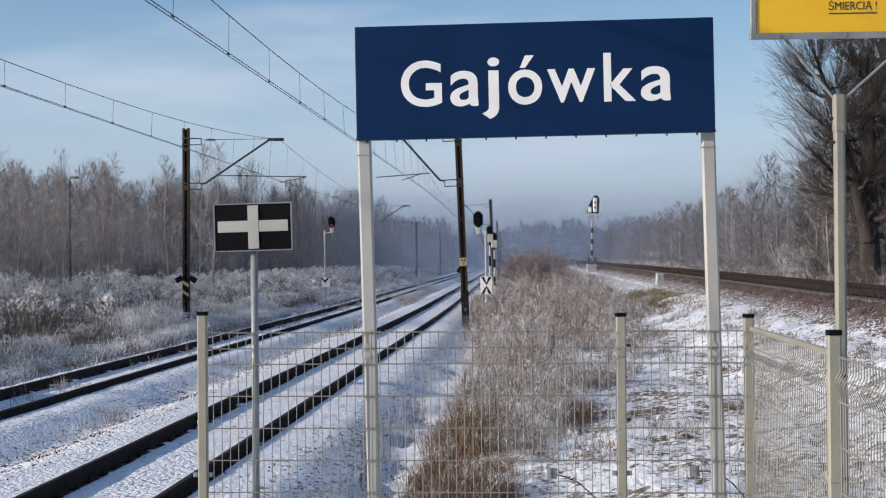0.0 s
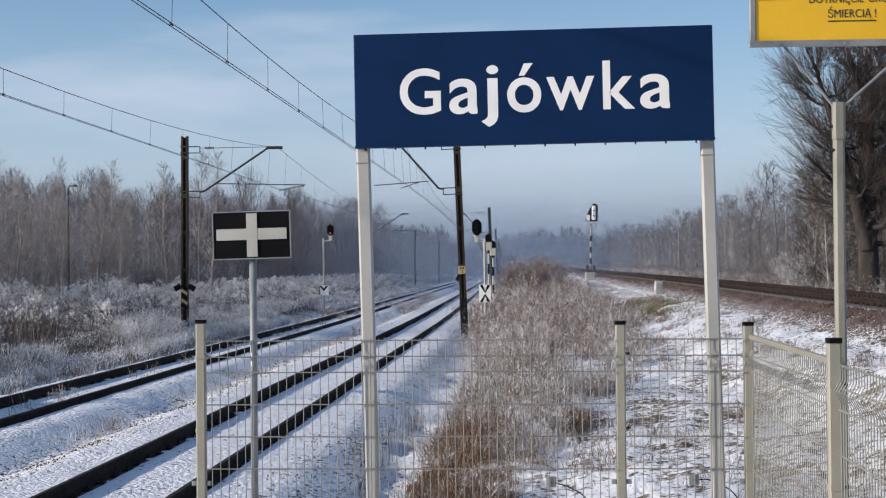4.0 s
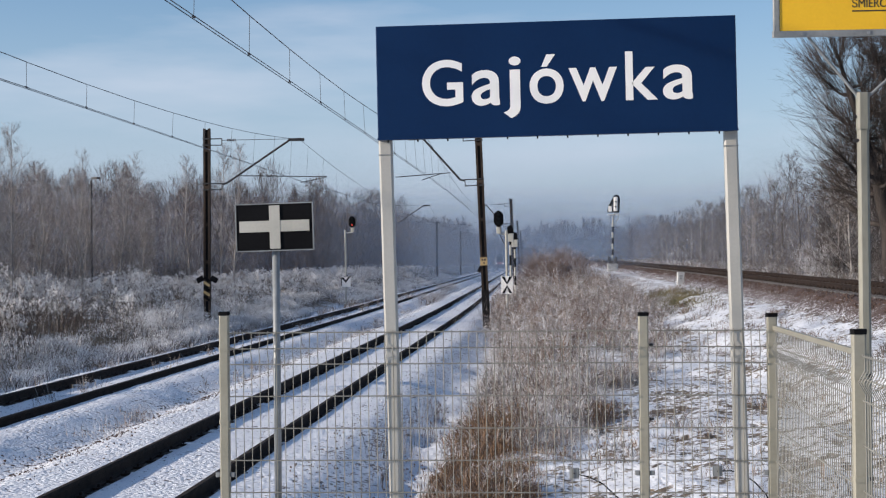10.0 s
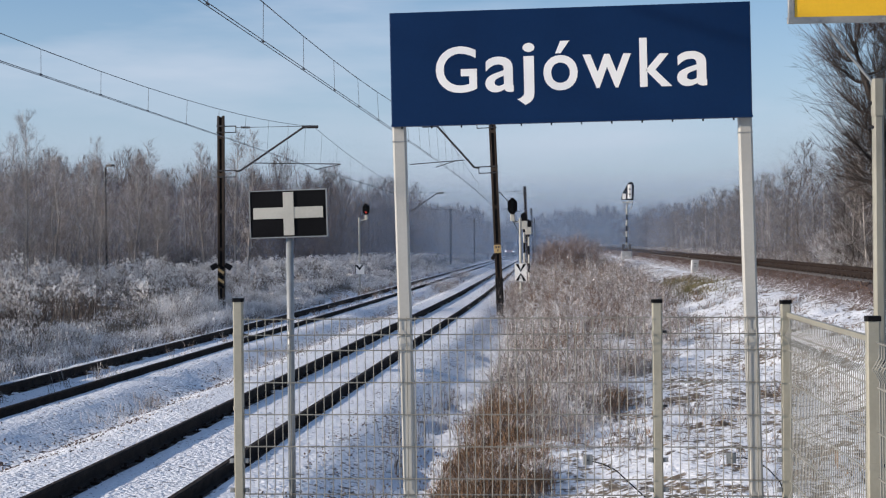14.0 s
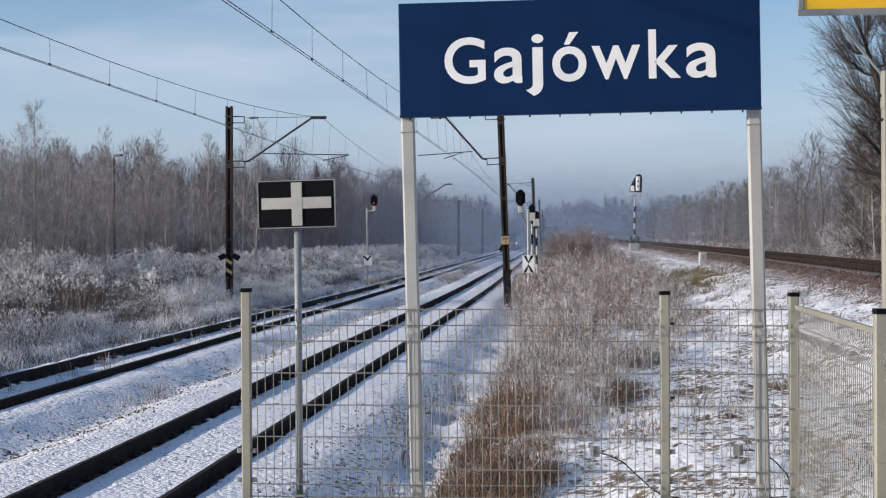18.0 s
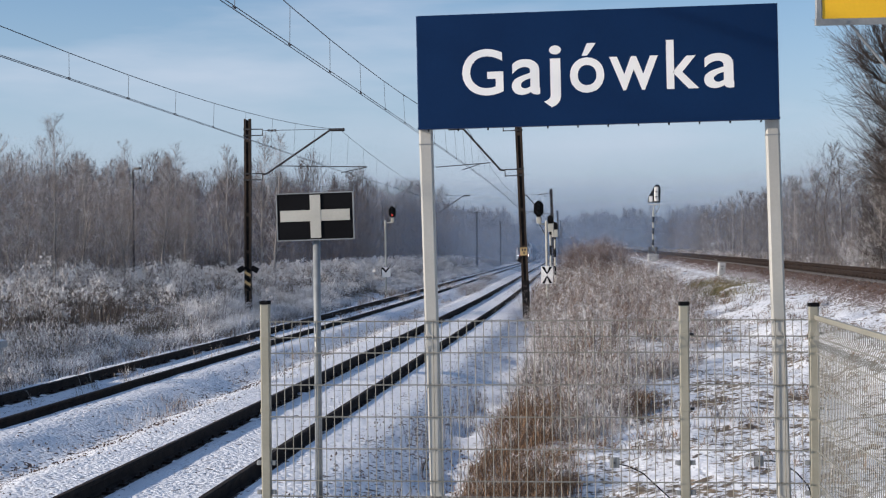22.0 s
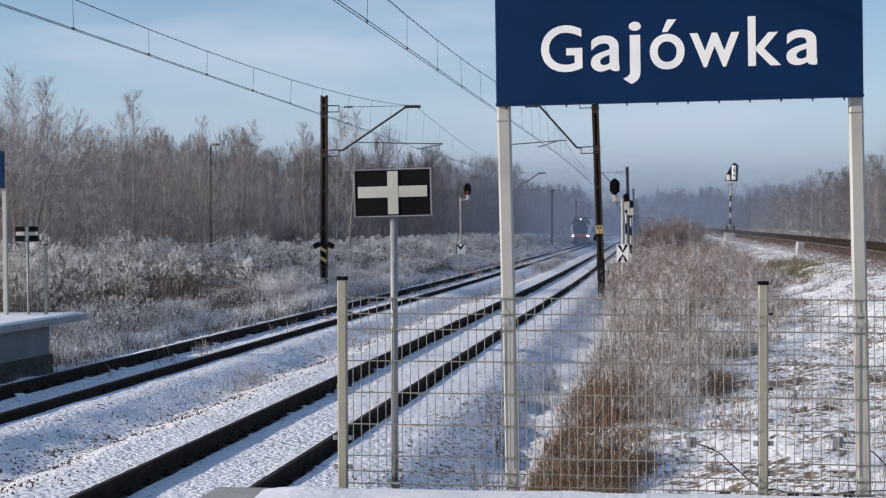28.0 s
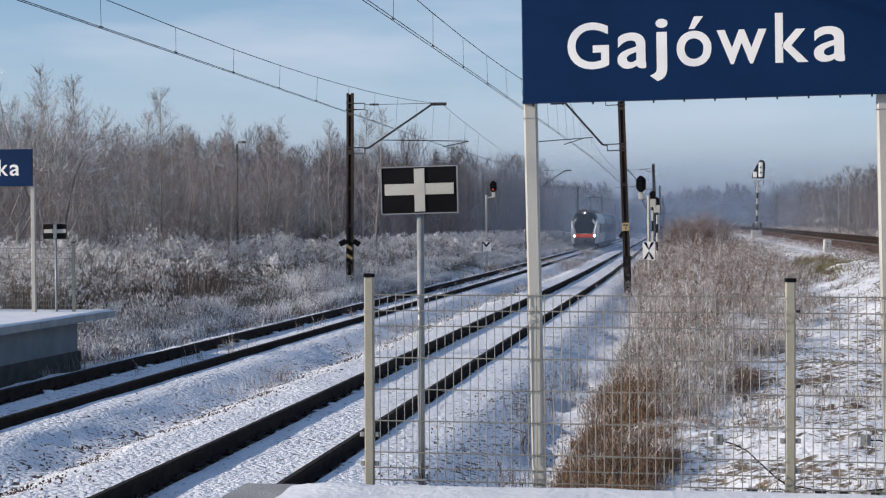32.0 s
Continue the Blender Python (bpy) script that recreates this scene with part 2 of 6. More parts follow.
OFF_WHITE = material("weathered_white_enamel", (0.40, 0.38, 0.32), (0.50, 0.475, 0.40), 0.45, 4.0, bump=0.03)
FRAME_GREY = material("grey_frame_paint", (0.17, 0.175, 0.17), (0.27, 0.275, 0.265), 0.5, 6.0, bump=0.05)
ZINC = material("galvanised_steel", (0.21, 0.22, 0.215), (0.33, 0.335, 0.325), 0.5, 8.0, 0.25, 0.08)
YELLOW = material("yellow_warning_enamel", (0.78, 0.43, 0.008), (0.88, 0.50, 0.012), 0.4, 2.0, bump=0.03)
INK = material("black_print", (0.02, 0.017, 0.014), (0.04, 0.035, 0.03), 0.5, 4.0, bump=0.0)
MAST = material("weathered_mast_steel", (0.022, 0.017, 0.014), (0.085, 0.06, 0.042), 0.8, 3.0, 0.0, 0.3, stretch=(1, 1, 0.15), wear=(0.13, 0.088, 0.055), wear_at=0.62, gloss=0.2)
# black of the tarred foot and small fittings, and the painted shade of the web
MAST_DARK = material("mast_tar_and_shade", (0.006, 0.006, 0.007), (0.018, 0.016, 0.016), 0.8, 5.0, bump=0.3, gloss=0.1)
IRON = material("dark_iron", (0.02, 0.019, 0.02), (0.055, 0.05, 0.048), 0.6, 6.0, 0.2, 0.15)
COPPER = material("tarnished_wire", (0.03, 0.03, 0.034), (0.07, 0.07, 0.075), 0.5, 6.0, 0.4, 0.0)
PORCELAIN = material("brown_insulator", (0.03, 0.018, 0.014), (0.07, 0.04, 0.03), 0.25, 6.0)
PLATE = material("ochre_number_plate", (0.40, 0.27, 0.11), (0.52, 0.36, 0.16), 0.5, 6.0)
STONE = material("grey_stone", (0.40, 0.40, 0.39), (0.62, 0.62, 0.60), 0.85, 5.0, bump=0.5)
BALLAST = material("ballast_stone", (0.030, 0.020, 0.016), (0.135, 0.085, 0.062), 0.9, 9.0, bump=0.5)
BIRCH = twig_material("rimed_birch_twigs", (0.11, 0.086, 0.076), (0.27, 0.215, 0.19), (0.62, 0.60, 0.60), 0.40, 1.0)
BIRCH_BARK = material("birch_bark", (0.15, 0.125, 0.11), (0.50, 0.465, 0.43), 0.8, 1.2, bump=0.3, stretch=(1, 1, 0.4))
DARK_BARK = material("dark_bark", (0.020, 0.016, 0.014), (0.062, 0.049, 0.041), 0.9, 3.0, bump=0.5, stretch=(1, 1, 0.3))
DARK_TWIG = twig_material("dark_bare_twigs", (0.05, 0.038, 0.032), (0.12, 0.092, 0.078), (0.42, 0.41, 0.41), 0.02)
FAR_TWIG = twig_material("distant_bare_twigs", (0.055, 0.042, 0.038), (0.15, 0.115, 0.10), (0.40, 0.38, 0.38), 0.10)
GREY_TWIG = twig_material("grey_brown_twigs", (0.052, 0.043, 0.040), (0.14, 0.118, 0.108), (0.50, 0.49, 0.49), 0.24, 1.4)
SNOWY_TWIG = twig_material("snow_laden_twigs", (0.09, 0.065, 0.055), (0.22, 0.17, 0.15), (0.74, 0.74, 0.75), 0.62, 1.2)
WEED_STEM = twig_material("dark_weed_stems", (0.055, 0.042, 0.034), (0.19, 0.15, 0.12), (0.60, 0.59, 0.58), 0.34, 2.0)
REED = twig_material("rimed_weeds", (0.24, 0.19, 0.15), (0.52, 0.46, 0.40), (0.86, 0.84, 0.82), 0.85, 1.6)
DRY_GRASS = twig_material("dry_brown_grass", (0.058, 0.031, 0.016), (0.29, 0.172, 0.092), (0.6, 0.55, 0.5), 0.08, 2.0)
BRUSH = twig_material("brown_brushwood", (0.085, 0.052, 0.039), (0.24, 0.16, 0.125), (0.60, 0.57, 0.56), 0.30, 1.5)
RIME_STEM = twig_material("brown_brush_stems", (0.085, 0.058, 0.042), (0.28, 0.205, 0.15), (0.68, 0.66, 0.64), 0.36, 2.6)
RIMED_GRASS = twig_material("rimed_grass", (0.13, 0.092, 0.07), (0.37, 0.29, 0.235), (0.80, 0.77, 0.75), 0.58, 2.6)
MOSS_GRASS = twig_material("green_brown_grass", (0.10, 0.09, 0.04), (0.24, 0.20, 0.10), (0.6, 0.6, 0.6), 0.05)
TRAIN_WHITE = material("white_train_paint", (0.48, 0.49, 0.50), (0.58, 0.59, 0.60), 0.3, 0.6, bump=0.02)
TRAIN_GREY = material("dark_train_skirt", (0.045, 0.047, 0.05), (0.09, 0.09, 0.095), 0.6, 1.0, bump=0.05)
# pale side paint darkened to grey-blue to carry shade and mist
TRAIN_SIDE = material("shaded_white_train_side", (0.18, 0.20, 0.23), (0.26, 0.285, 0.32), 0.45, 0.6, bump=0.02)
TRAIN_RED = material("orange_red_train_paint", (0.62, 0.055, 0.018), (0.74, 0.085, 0.03), 0.35, 0.8, bump=0.02)
TRAIN_GLASS = material("dark_train_glass", (0.008, 0.012, 0.013), (0.014, 0.019, 0.021), 0.35, 1.0, bump=0.0, gloss=0.12)
HEADLIGHT = glow("headlight_glow", (1.0, 0.95, 0.85), 14.0)
RED_LAMP = glow("red_signal_lamp", (0.75, 0.06, 0.04), 0.35)


# ---- mesh helpers ----
class Shape:
    """Gathers faces of one mesh."""

    def __init__(self):
        self.v, self.f = [], []

    def box(self, c, s, turn=None, chamfer=0.0):
        x, y, z = (k / 2 for k in s)
        base = len(self.v)
        m = turn or Matrix.Identity(3)
        k = min(chamfer, x * 0.9, y * 0.9)
        ring = [(-x + k, -y), (x - k, -y), (x, -y + k), (x, y - k), (x - k, y), (-x + k, y), (-x, y - k), (-x, -y + k)] if k else [(-x, -y), (x, -y), (x, y), (-x, y)]
        c = Vector(c)
        for h in (-z, z):
            self.v += [tuple(c + m @ Vector((p, q, h))) for p, q in ring]
        n = len(ring)
        self.f += [tuple(base + i for i in reversed(range(n))), tuple(base + n + i for i in range(n))]
        self.f += [(base + i, base + (i + 1) % n, base + n + (i + 1) % n, base + n + i) for i in range(n)]
        return self

    def tube(self, pts, radii, sides=6, caps=True):
        base, pts = len(self.v), [Vector(p) for p in pts]
        if not isinstance(radii, (list, tuple)):
            radii = [radii] * len(pts)
        for i, p in enumerate(pts):
            d = (pts[min(i + 1, len(pts) - 1)] - pts[max(i - 1, 0)]).normalized()
            a = d.cross(Vector((0, 0, 1)) if abs(d.z) < 0.9 else Vector((1, 0, 0))).normalized()
            b = d.cross(a)
            for k in range(sides):
                w = 2 * math.pi * k / sides
                self.v.append(tuple(p + (a * math.cos(w) + b * math.sin(w)) * radii[i]))
        for i in range(len(pts) - 1):
            for k in range(sides):
                p, q = base + i * sides + k, base + i * sides + (k + 1) % sides
                self.f.append((p, q, q + sides, p + sides))
        if caps:
            self.f.append(tuple(base + k for k in reversed(range(sides))))
            self.f.append(tuple(base + (len(pts) - 1) * sides + k for k in range(sides)))
        return self

    def blade(self, pts, widths, side):
        """A narrow strip along the points."""
        base = len(self.v)
        for p, w in zip(pts, widths):
            self.v += [tuple(p - side * w), tuple(p + side * w)]
        self.f += [(base + 2 * i, base + 2 * i + 1, base + 2 * i + 3, base + 2 * i + 2) for i in range(len(pts) - 1)]
        return self

    def point(self, root, tip, w, side):
        """A thin pointed sliver."""
        i = len(self.v)
        self.v += [tuple(root - side * w), tuple(root + side * w), tuple(tip)]
        self.f.append((i, i + 1, i + 2))

    def sweep(self, ring, ys, offset=None):
        """A closed outline in x and z carried along y."""
        base, n = len(self.v), len(ring)
        for y in ys:
            o = offset(y) if offset else 0.0
            self.v += [(p + o, y, q) for p, q in ring]
        for i in range(len(ys) - 1):
            for k in range(n):
                p, q = base + i * n + k, base + i * n + (k + 1) % n
                self.f.append((p, p + n, q + n, q))
        self.f += [tuple(base + k for k in range(n)), tuple(base + (len(ys) - 1) * n + k for k in reversed(range(n)))]
        return self

    def plate(self, outline, y0, y1):
        """An outline in x and z, given thickness along y."""
        return self.sweep(outline, [y0, y1])

    def mesh(self, name, mat, smooth=False):
        me = bpy.data.meshes.new(name)
        me.from_pydata(self.v, [], self.f)
        if smooth:
            me.polygons.foreach_set("use_smooth", [True] * len(me.polygons))
        me.materials.append(mat)
        me.update()
        return me


def part(name, shape, mat, parent=None, label="", at=None, smooth=False):
    ob = new(name, shape.mesh(name, mat, smooth) if isinstance(shape, Shape) else shape)
    if parent:
        ob.parent = parent
    if at is not None:
        ob.matrix_basis = at
    if label:
        ob["label"] = label
    return ob


def thing(name, label, category, at=None, group="", kind=""):
    ob = new(name)
    ob.empty_display_size = 0.2
    if at is not None:
        ob.matrix_basis = at
    return tagged(ob, label, category, group, kind)


def words(text, size, mat, bold=0.0, align="LEFT", depth=0.0007, spacing=1.0):
    """A mesh of lettering that stands upright and faces -y."""
    cu = bpy.data.curves.new("lettering", "FONT")
    cu.body, cu.size, cu.extrude, cu.offset, cu.align_x = text, size, depth, bold, align
    cu.space_character = spacing
    cu.resolution_u = 6
    tmp = new("lettering", cu)
    me = bpy.data.meshes.new_from_object(tmp.evaluated_get(bpy.context.evaluated_depsgraph_get()))
    bpy.data.objects.remove(tmp)
    bpy.data.curves.remove(cu)
    me.transform(Matrix.Rotation(radians(90), 4, "X"))
    me.materials.clear()
    me.materials.append(mat)
    return me


def bend(y):
    """The tracks run straight and then swing a little to the left."""
    if y < 50:
        return 0.0
    return -0.01 * (y - 50) ** 2 / 60 if y < 80 else -0.005 * 30 - 0.01 * (y - 80)


def lerp(pairs, u):
    for (a, p), (b, q) in zip(pairs, pairs[1:]):
        if u <= b:
            w = (u - a) / (b - a)
            return p + (q - p) * w
    return pairs[-1][1]


RAIL_Z = -0.77
NEAR_T, FAR_T, GAUGE = -5.30, -10.235, 1.505


def side_rail(y):
    """Height of the single line's rails, which climbs away."""
    return 0.85 + 0.0035 * (y - 25)


SIDE_X = 8.25


def ground_z(x, y):
    u = x - bend(y)
    h = side_rail(max(y, -20))
    lift = 0.006 * min(max(y, 0), 130)
    pairs = ((-900, 3), (-60, -0.1), (-30, -0.25), (-18, -0.25), (-15.5, -0.7), (-13.5, -1.22), (-12.4, -1.12), (-11.9, -0.945), (-9.62, -0.935), (-9.30, -0.865), (-8.75, -0.875), (-8.35, -0.99), (-7.85, -1.12), (-7.15, -0.92),
             (-4.70, -0.925), (-4.36, -0.860), (-3.52, -0.885), (-2.5, -1.18), (-2.1, -1.18), (-1.2, -1.0 + lift * 0.6), (0.5, -0.85 + lift), (3.2, -0.62 + lift), (4.8, h - 0.85), (6.1, h - 0.62),
             (6.85, h - 0.2), (9.65, h - 0.2), (10.6, h - 0.6), (14, h - 0.35), (40, h - 0.2), (900, 6))
    return lerp(pairs, u)


# ---- ground ----
def steps(marks):
    out = []
    for a, b, d in marks:
        n = max(1, round((b - a) / d))
        out += [a + (b - a) * i / n for i in range(n)]
    return out + [marks[-1][1]]


def build_ground():
    us = steps(((-900, -100, 100), (-100, -30, 8), (-30, -16, 1.5), (-16, -12.6, 0.5), (-12.6, 7.2, 0.16), (7.2, 14, 0.5), (14, 40, 4), (40, 140, 12), (140, 900, 110)))
    rails = [c + k * GAUGE / 2 for c in (NEAR_T, FAR_T) for k in (-1, 1)]
    us = sorted(us + [c + k * d for c in rails for k in (-1, 1) for d in (0.05, 0.09, 0.15, 0.20)])
    ys = steps(((-70, -6, 6), (-6, 30, 0.20), (30, 60, 0.5), (60, 130, 1.6), (130, 300, 7), (300, 700, 25), (700, 2600, 190)))
    verts, bare, stone = [], [], []
    for y in ys:
        o = bend(y)
        for u in us:
            z = ground_z(u + o, y)
            near = -12 < u < 7
            bumps = noise.noise((u * 0.9, y * 0.9, 0)) * 0.05 + noise.noise((u * 3.1, y * 3.1, 4)) * 0.025
            if -3.9 < u < -2.2:
                bumps *= 0.4
            if -11.7 < u < -8.75 or -6.9 < u < -3.9:
                bumps *= 0.22
            if near and -3.6 < u < -2.6:
                bumps += noise.noise((u * 6, y * 6, 8)) * 0.006
            if u > -2.6 and u < 6:
                bumps += noise.noise((u * 0.5, y * 0.5, 9)) * 0.14 + (noise.noise((u * 2.1, y * 2.1, 19)) * 0.085 if y < 50 else 0)
            beside = min(abs(u - c) for c in rails)
            trough = max(0.0, min(1.0, (0.20 - beside) / 0.05))
            if trough:
                bumps = bumps * (1 - trough) - 0.045 * trough
            verts.append((u + o, y, z + bumps))
            b = lerp(((-900, 0.40), (-40, 0.56), (-14.4, 0.57), (-13.3, 0.43), (-12.5, 0.24), (-8.4, 0.22), (-7.8, 0.33), (-7.3, 0.28), (-6.9, 0.2), (-3.9, 0.20), (-3.5, 0.27), (-2.7, 0.33), (-2.0, 0.52), (-1.1, 0.50), (-0.5, 0.46), (0.2, 0.483), (2.2, 0.49), (4.4, 0.48),
                      (5.9, 0.48), (6.25, 0.525), (6.55, 0.63), (6.85, 0.75), (9.7, 0.80), (10.6, 0.55), (12, 0.52), (14, 0.60), (40, 0.6), (900, 0.46)), u)
            if 14 < y < 46 and -18 < u < -13.2:
                b += 0.07
            if y < 20 and -0.6 < u < 5.2:
                b += 0.018
            if 50 < y and -2 < u < 5.6:
                b += 0.05 * min(1, (y - 50) / 40)
            bare.append(b + (0.66 + 0.10 * math.cos(y * math.pi / 0.3) - b) * trough if y < 120 else b)
            stone.append(lerp(((-900, 0), (-12.4, 0), (-12, 1), (-3, 1), (-2.6, 0), (5.7, 0), (6.2, 1), (10.4, 1), (11, 0), (900, 0)), u))
    n = len(us)
    faces = [(j * n + i, j * n + i + 1, (j + 1) * n + i + 1, (j + 1) * n + i) for j in range(len(ys) - 1) for i in range(n - 1)]
    me = bpy.data.meshes.new("ground")
    me.from_pydata(verts, [], faces)
    for key, vals in (("bare", bare), ("stone", stone)):
        me.attributes.new(key, "FLOAT", "POINT").data.foreach_set("value", vals)
    me.polygons.foreach_set("use_smooth", [True] * len(faces))
    me.materials.append(GROUND)
    me.update()
    tagged(new("ground", me), "snow-covered ground with dead grass showing through", "ground", kind="structure")


build_ground()

# ---- tracks ----
RAIL_RING = ((-0.036, 0), (-0.030, 0.0), (0.030, 0.0), (0.036, -0.008), (0.034, -0.04), (0.010, -0.052), (0.010, -0.14), (0.070, -0.158), (0.072, -0.172),
             (-0.072, -0.172), (-0.070, -0.158), (-0.010, -0.14), (-0.010, -0.052), (-0.034, -0.04), (-0.036, -0.008))


def rail_mesh(x, height, ys, centre):
    v, f, n = [], [], len(RAIL_RING)
    for y in ys:
        o, h = bend(y) + x + centre, height(y)
        v += [(p + o, y, q + h) for p, q in RAIL_RING]
    for i in range(len(ys) - 1):
        f += [(i * n + k, i * n + (k + 1) % n, (i + 1) * n + (k + 1) % n, (i + 1) * n + k) for k in range(n)]
    s = Shape()
    s.v, s.f = v, f
    return s


def sleeper_shape(seed):
    """A concrete sleeper, half buried, with rail clips and lumps of snow beside the rails."""
    r = random.Random(seed)
    s = Shape()
    s.box((0, 0, -0.075), (2.5, 0.26, 0.13), chamfer=0.03)
    for side in (-1, 1):
        for k in (-1, 1):
            x = side * GAUGE / 2 + k * 0.105
            s.box((x, r.uniform(-0.01, 0.01), -0.02), (0.10, 0.15, 0.05), chamfer=0.012)
    return s


def fastening_shape():
    """The iron clips of one sleeper, beside both rails."""
    s = Shape()
    for side in (-1, 1):
        for k in (-1, 1):
            x = side * GAUGE / 2 + k * 0.115
            s.box((x, 0, 0.012), (0.11, 0.13, 0.05), chamfer=0.02)
            s.tube(((x, 0, 0.03), (x, 0, 0.075)), 0.018, 6)
    return s


def snow_lump(seed):
    r = random.Random(seed)
    s = Shape()
    rings, sides = 4, 9
    for i in range(rings):
        w = i / (rings - 1)
        for k in range(sides):
            a = 2 * math.pi * k / sides
            q = (1 - w ** 2 * 0.75) * r.uniform(0.86, 1.14)
            s.v.append((math.cos(a) * 0.16 * q, math.sin(a) * 0.13 * q, 0.055 * math.sin(w * 1.57) + r.uniform(-0.004, 0.004)))
    for i in range(rings - 1):
        for k in range(sides):
            p, q = i * sides + k, i * sides + (k + 1) % sides
            s.f.append((p, q, q + sides, p + sides))
    s.f.append(tuple((rings - 1) * sides + k for k in range(sides)))
    return s


SLEEPERS = [sleeper_shape(i).mesh("sleeper", SLEEPER) for i in range(3)]
FASTENING = fastening_shape().mesh("fastening", RAIL_STEEL)
LUMPS = [snow_lump(i).mesh("snow_lump", SNOW, True) for i in range(4)]


def track(name, centre, height, ys, label, snowy, first, last):
    t = thing(name, label, "railway track", kind="structure")
    for k in (-1, 1):
        part("rail", rail_mesh(k * GAUGE / 2, height, ys, centre), RAIL_STEEL, t, "dark rusty steel rail")
        head = Shape()
        for y in ys:
            o = bend(y) + centre + k * GAUGE / 2
            head.v += [(o - 0.024, y, height(y) + 0.004), (o + 0.024, y, height(y) + 0.004)]
        head.f = [(2 * i, 2 * i + 1, 2 * i + 3, 2 * i + 2) for i in range(len(ys) - 1)]
        part("running_surface", head, RAIL_WORN, t, "worn dull rail top")
    r = random.Random(int(abs(centre) * 10))
    y, n = first, 0
    while y < last and n < 160:
        tie = part("sleeper", SLEEPERS[n % 3], None, t, at=pose(centre + bend(y) + r.uniform(-0.02, 0.02), y, height(y) - 0.172 + (-0.012 if snowy else 0.02), 0, 0, r.uniform(-0.6, 0.6)))
        part("fastening", FASTENING, None, tie)
        y, n = y + 0.6, n + 1
    if snowy:
        lumps = Shape()
        y = first
        while y < last + 60:
            for k in (-1, 1):
                for s in (-1, 1):
                    if r.random() < 0.35:
                        src = LUMPS[r.randrange(4)]
                        b, sc = len(lumps.v), r.uniform(0.35, 0.75)
                        o = Vector((centre + bend(y) + k * GAUGE / 2 + s * r.uniform(0.13, 0.19), y + r.uniform(-0.06, 0.06), height(y) - 0.172))
                        lumps.v += [tuple(o + Vector((p.co.x * sc, p.co.y * sc, p.co.z * sc))) for p in src.vertices]
                        lumps.f += [tuple(b + i for i in p.vertices) for p in src.polygons]
            y += 0.6
        tagged(part("snow_lumps", lumps, SNOW, t, "small heaps of snow on the rail fastenings", smooth=True), kind="stuff")
    return t


LONG = steps(((-60, 0, 10), (0, 120, 3), (120, 400, 12), (400, 1200, 50)))
track("track_near", NEAR_T, lambda y: RAIL_Z, LONG, "snow-covered railway track with dark rusty rails", True, 0.6, 84)
track("track_far", FAR_T, lambda y: RAIL_Z, LONG, "snow-covered railway track with dark rusty rails beside weeds", True, 9.0, 104)
track("track_side", SIDE_X, side_rail, LONG, "rusty single railway track on a bare gravel bed", False, 18.0, 112)


def scatter_stones():
    r = random.Random(5)
    s = Shape()

    def stone(x, y, k):
        z = ground_z(x, y)
        c = Vector((x, y, z + k * r.uniform(0.0, 0.35)))
        b = len(s.v)
        for d in ((1, 0, 0), (-1, 0, 0), (0, 1, 0), (0, -1, 0), (0, 0, 1), (0, 0, -1)):
            s.v.append(tuple(c + Vector(d) * k * r.uniform(0.6, 1.3)))
        s.f += [tuple(b + i for i in f) for f in ((0, 2, 4), (2, 1, 4), (1, 3, 4), (3, 0, 4), (2, 0, 5), (1, 2, 5), (3, 1, 5), (0, 3, 5))]

    for _ in range(2300):
        y = r.uniform(0, 1) ** 1.6 * 60 + 1
        stone(r.uniform(-3.9, -2.3), y, r.uniform(0.006, 0.019))
    for _ in range(4200):
        stone(r.gauss(-7.7, 0.42), r.uniform(0, 1) ** 1.4 * 60 + 4, r.uniform(0.006, 0.020))
    for _ in range(7000):
        y = r.uniform(16, 130)
        x = r.uniform(6.5, 7.4) if r.random() < 0.8 else r.uniform(7.4, 10)
        stone(x + bend(y), y, r.uniform(0.016, 0.042))
    tagged(new("ballast_stones", s.mesh("ballast_stones", BALLAST)), "loose brown ballast stones showing through snow", "gravel", kind="stuff")


scatter_stones()

# ---- platform on which the camera stands ----
EDGE = -3.56


def build_platform():
    p = thing("platform", "concrete station platform under fresh snow", "platform", kind="structure")
    y = -45.0
    while y < -0.2:
        b = min(y + 1.0, -0.10)
        part("edge_slab", Shape().box((EDGE + 0.26, (y + b) / 2, -0.06), (0.52, b - y - 0.008, 0.12), chamfer=0.012), CONCRETE, p)
        y += 1.0
    part("platform_body", Shape().box((EDGE + 0.53 + 1.93, -22.55, -0.06), (3.86, 44.9, 0.12)), CONCRETE, p)
    part("platform_wall", Shape().box((EDGE + 2.6, -22.6, -0.76), (4.4, 44.7, 1.27)), WALL_GREY, p, "grey concrete platform wall")
    s = Shape()
    xs, ys = steps(((EDGE + 0.02, EDGE + 1.2, 0.06), (EDGE + 1.2, 1.05, 0.12))), steps(((-45, -4, 2.5), (-4, -0.16, 0.07)))
    for yy in ys:
        for x in xs:
            e = min((x - EDGE - 0.34 - 0.07 * noise.noise((0, yy * 2.2, 0))) / 0.22, (-0.13 - yy) / 0.06, (1.06 - x) / 0.06)
            h = 0.034 + 0.012 * noise.noise((x * 3, yy * 3, 1)) + 0.008 * noise.noise((x * 11, yy * 11, 2))
            s.v.append((x, yy, max(-0.006, h * max(-0.2, min(1, e)))))
    n = len(xs)
    s.f = [(j * n + i, j * n + i + 1, (j + 1) * n + i + 1, (j + 1) * n + i) for j in range(len(ys) - 1) for i in range(n - 1)]
    part("snow_cover", s, SNOW, p, "trodden white snow", smooth=True)


build_platform()


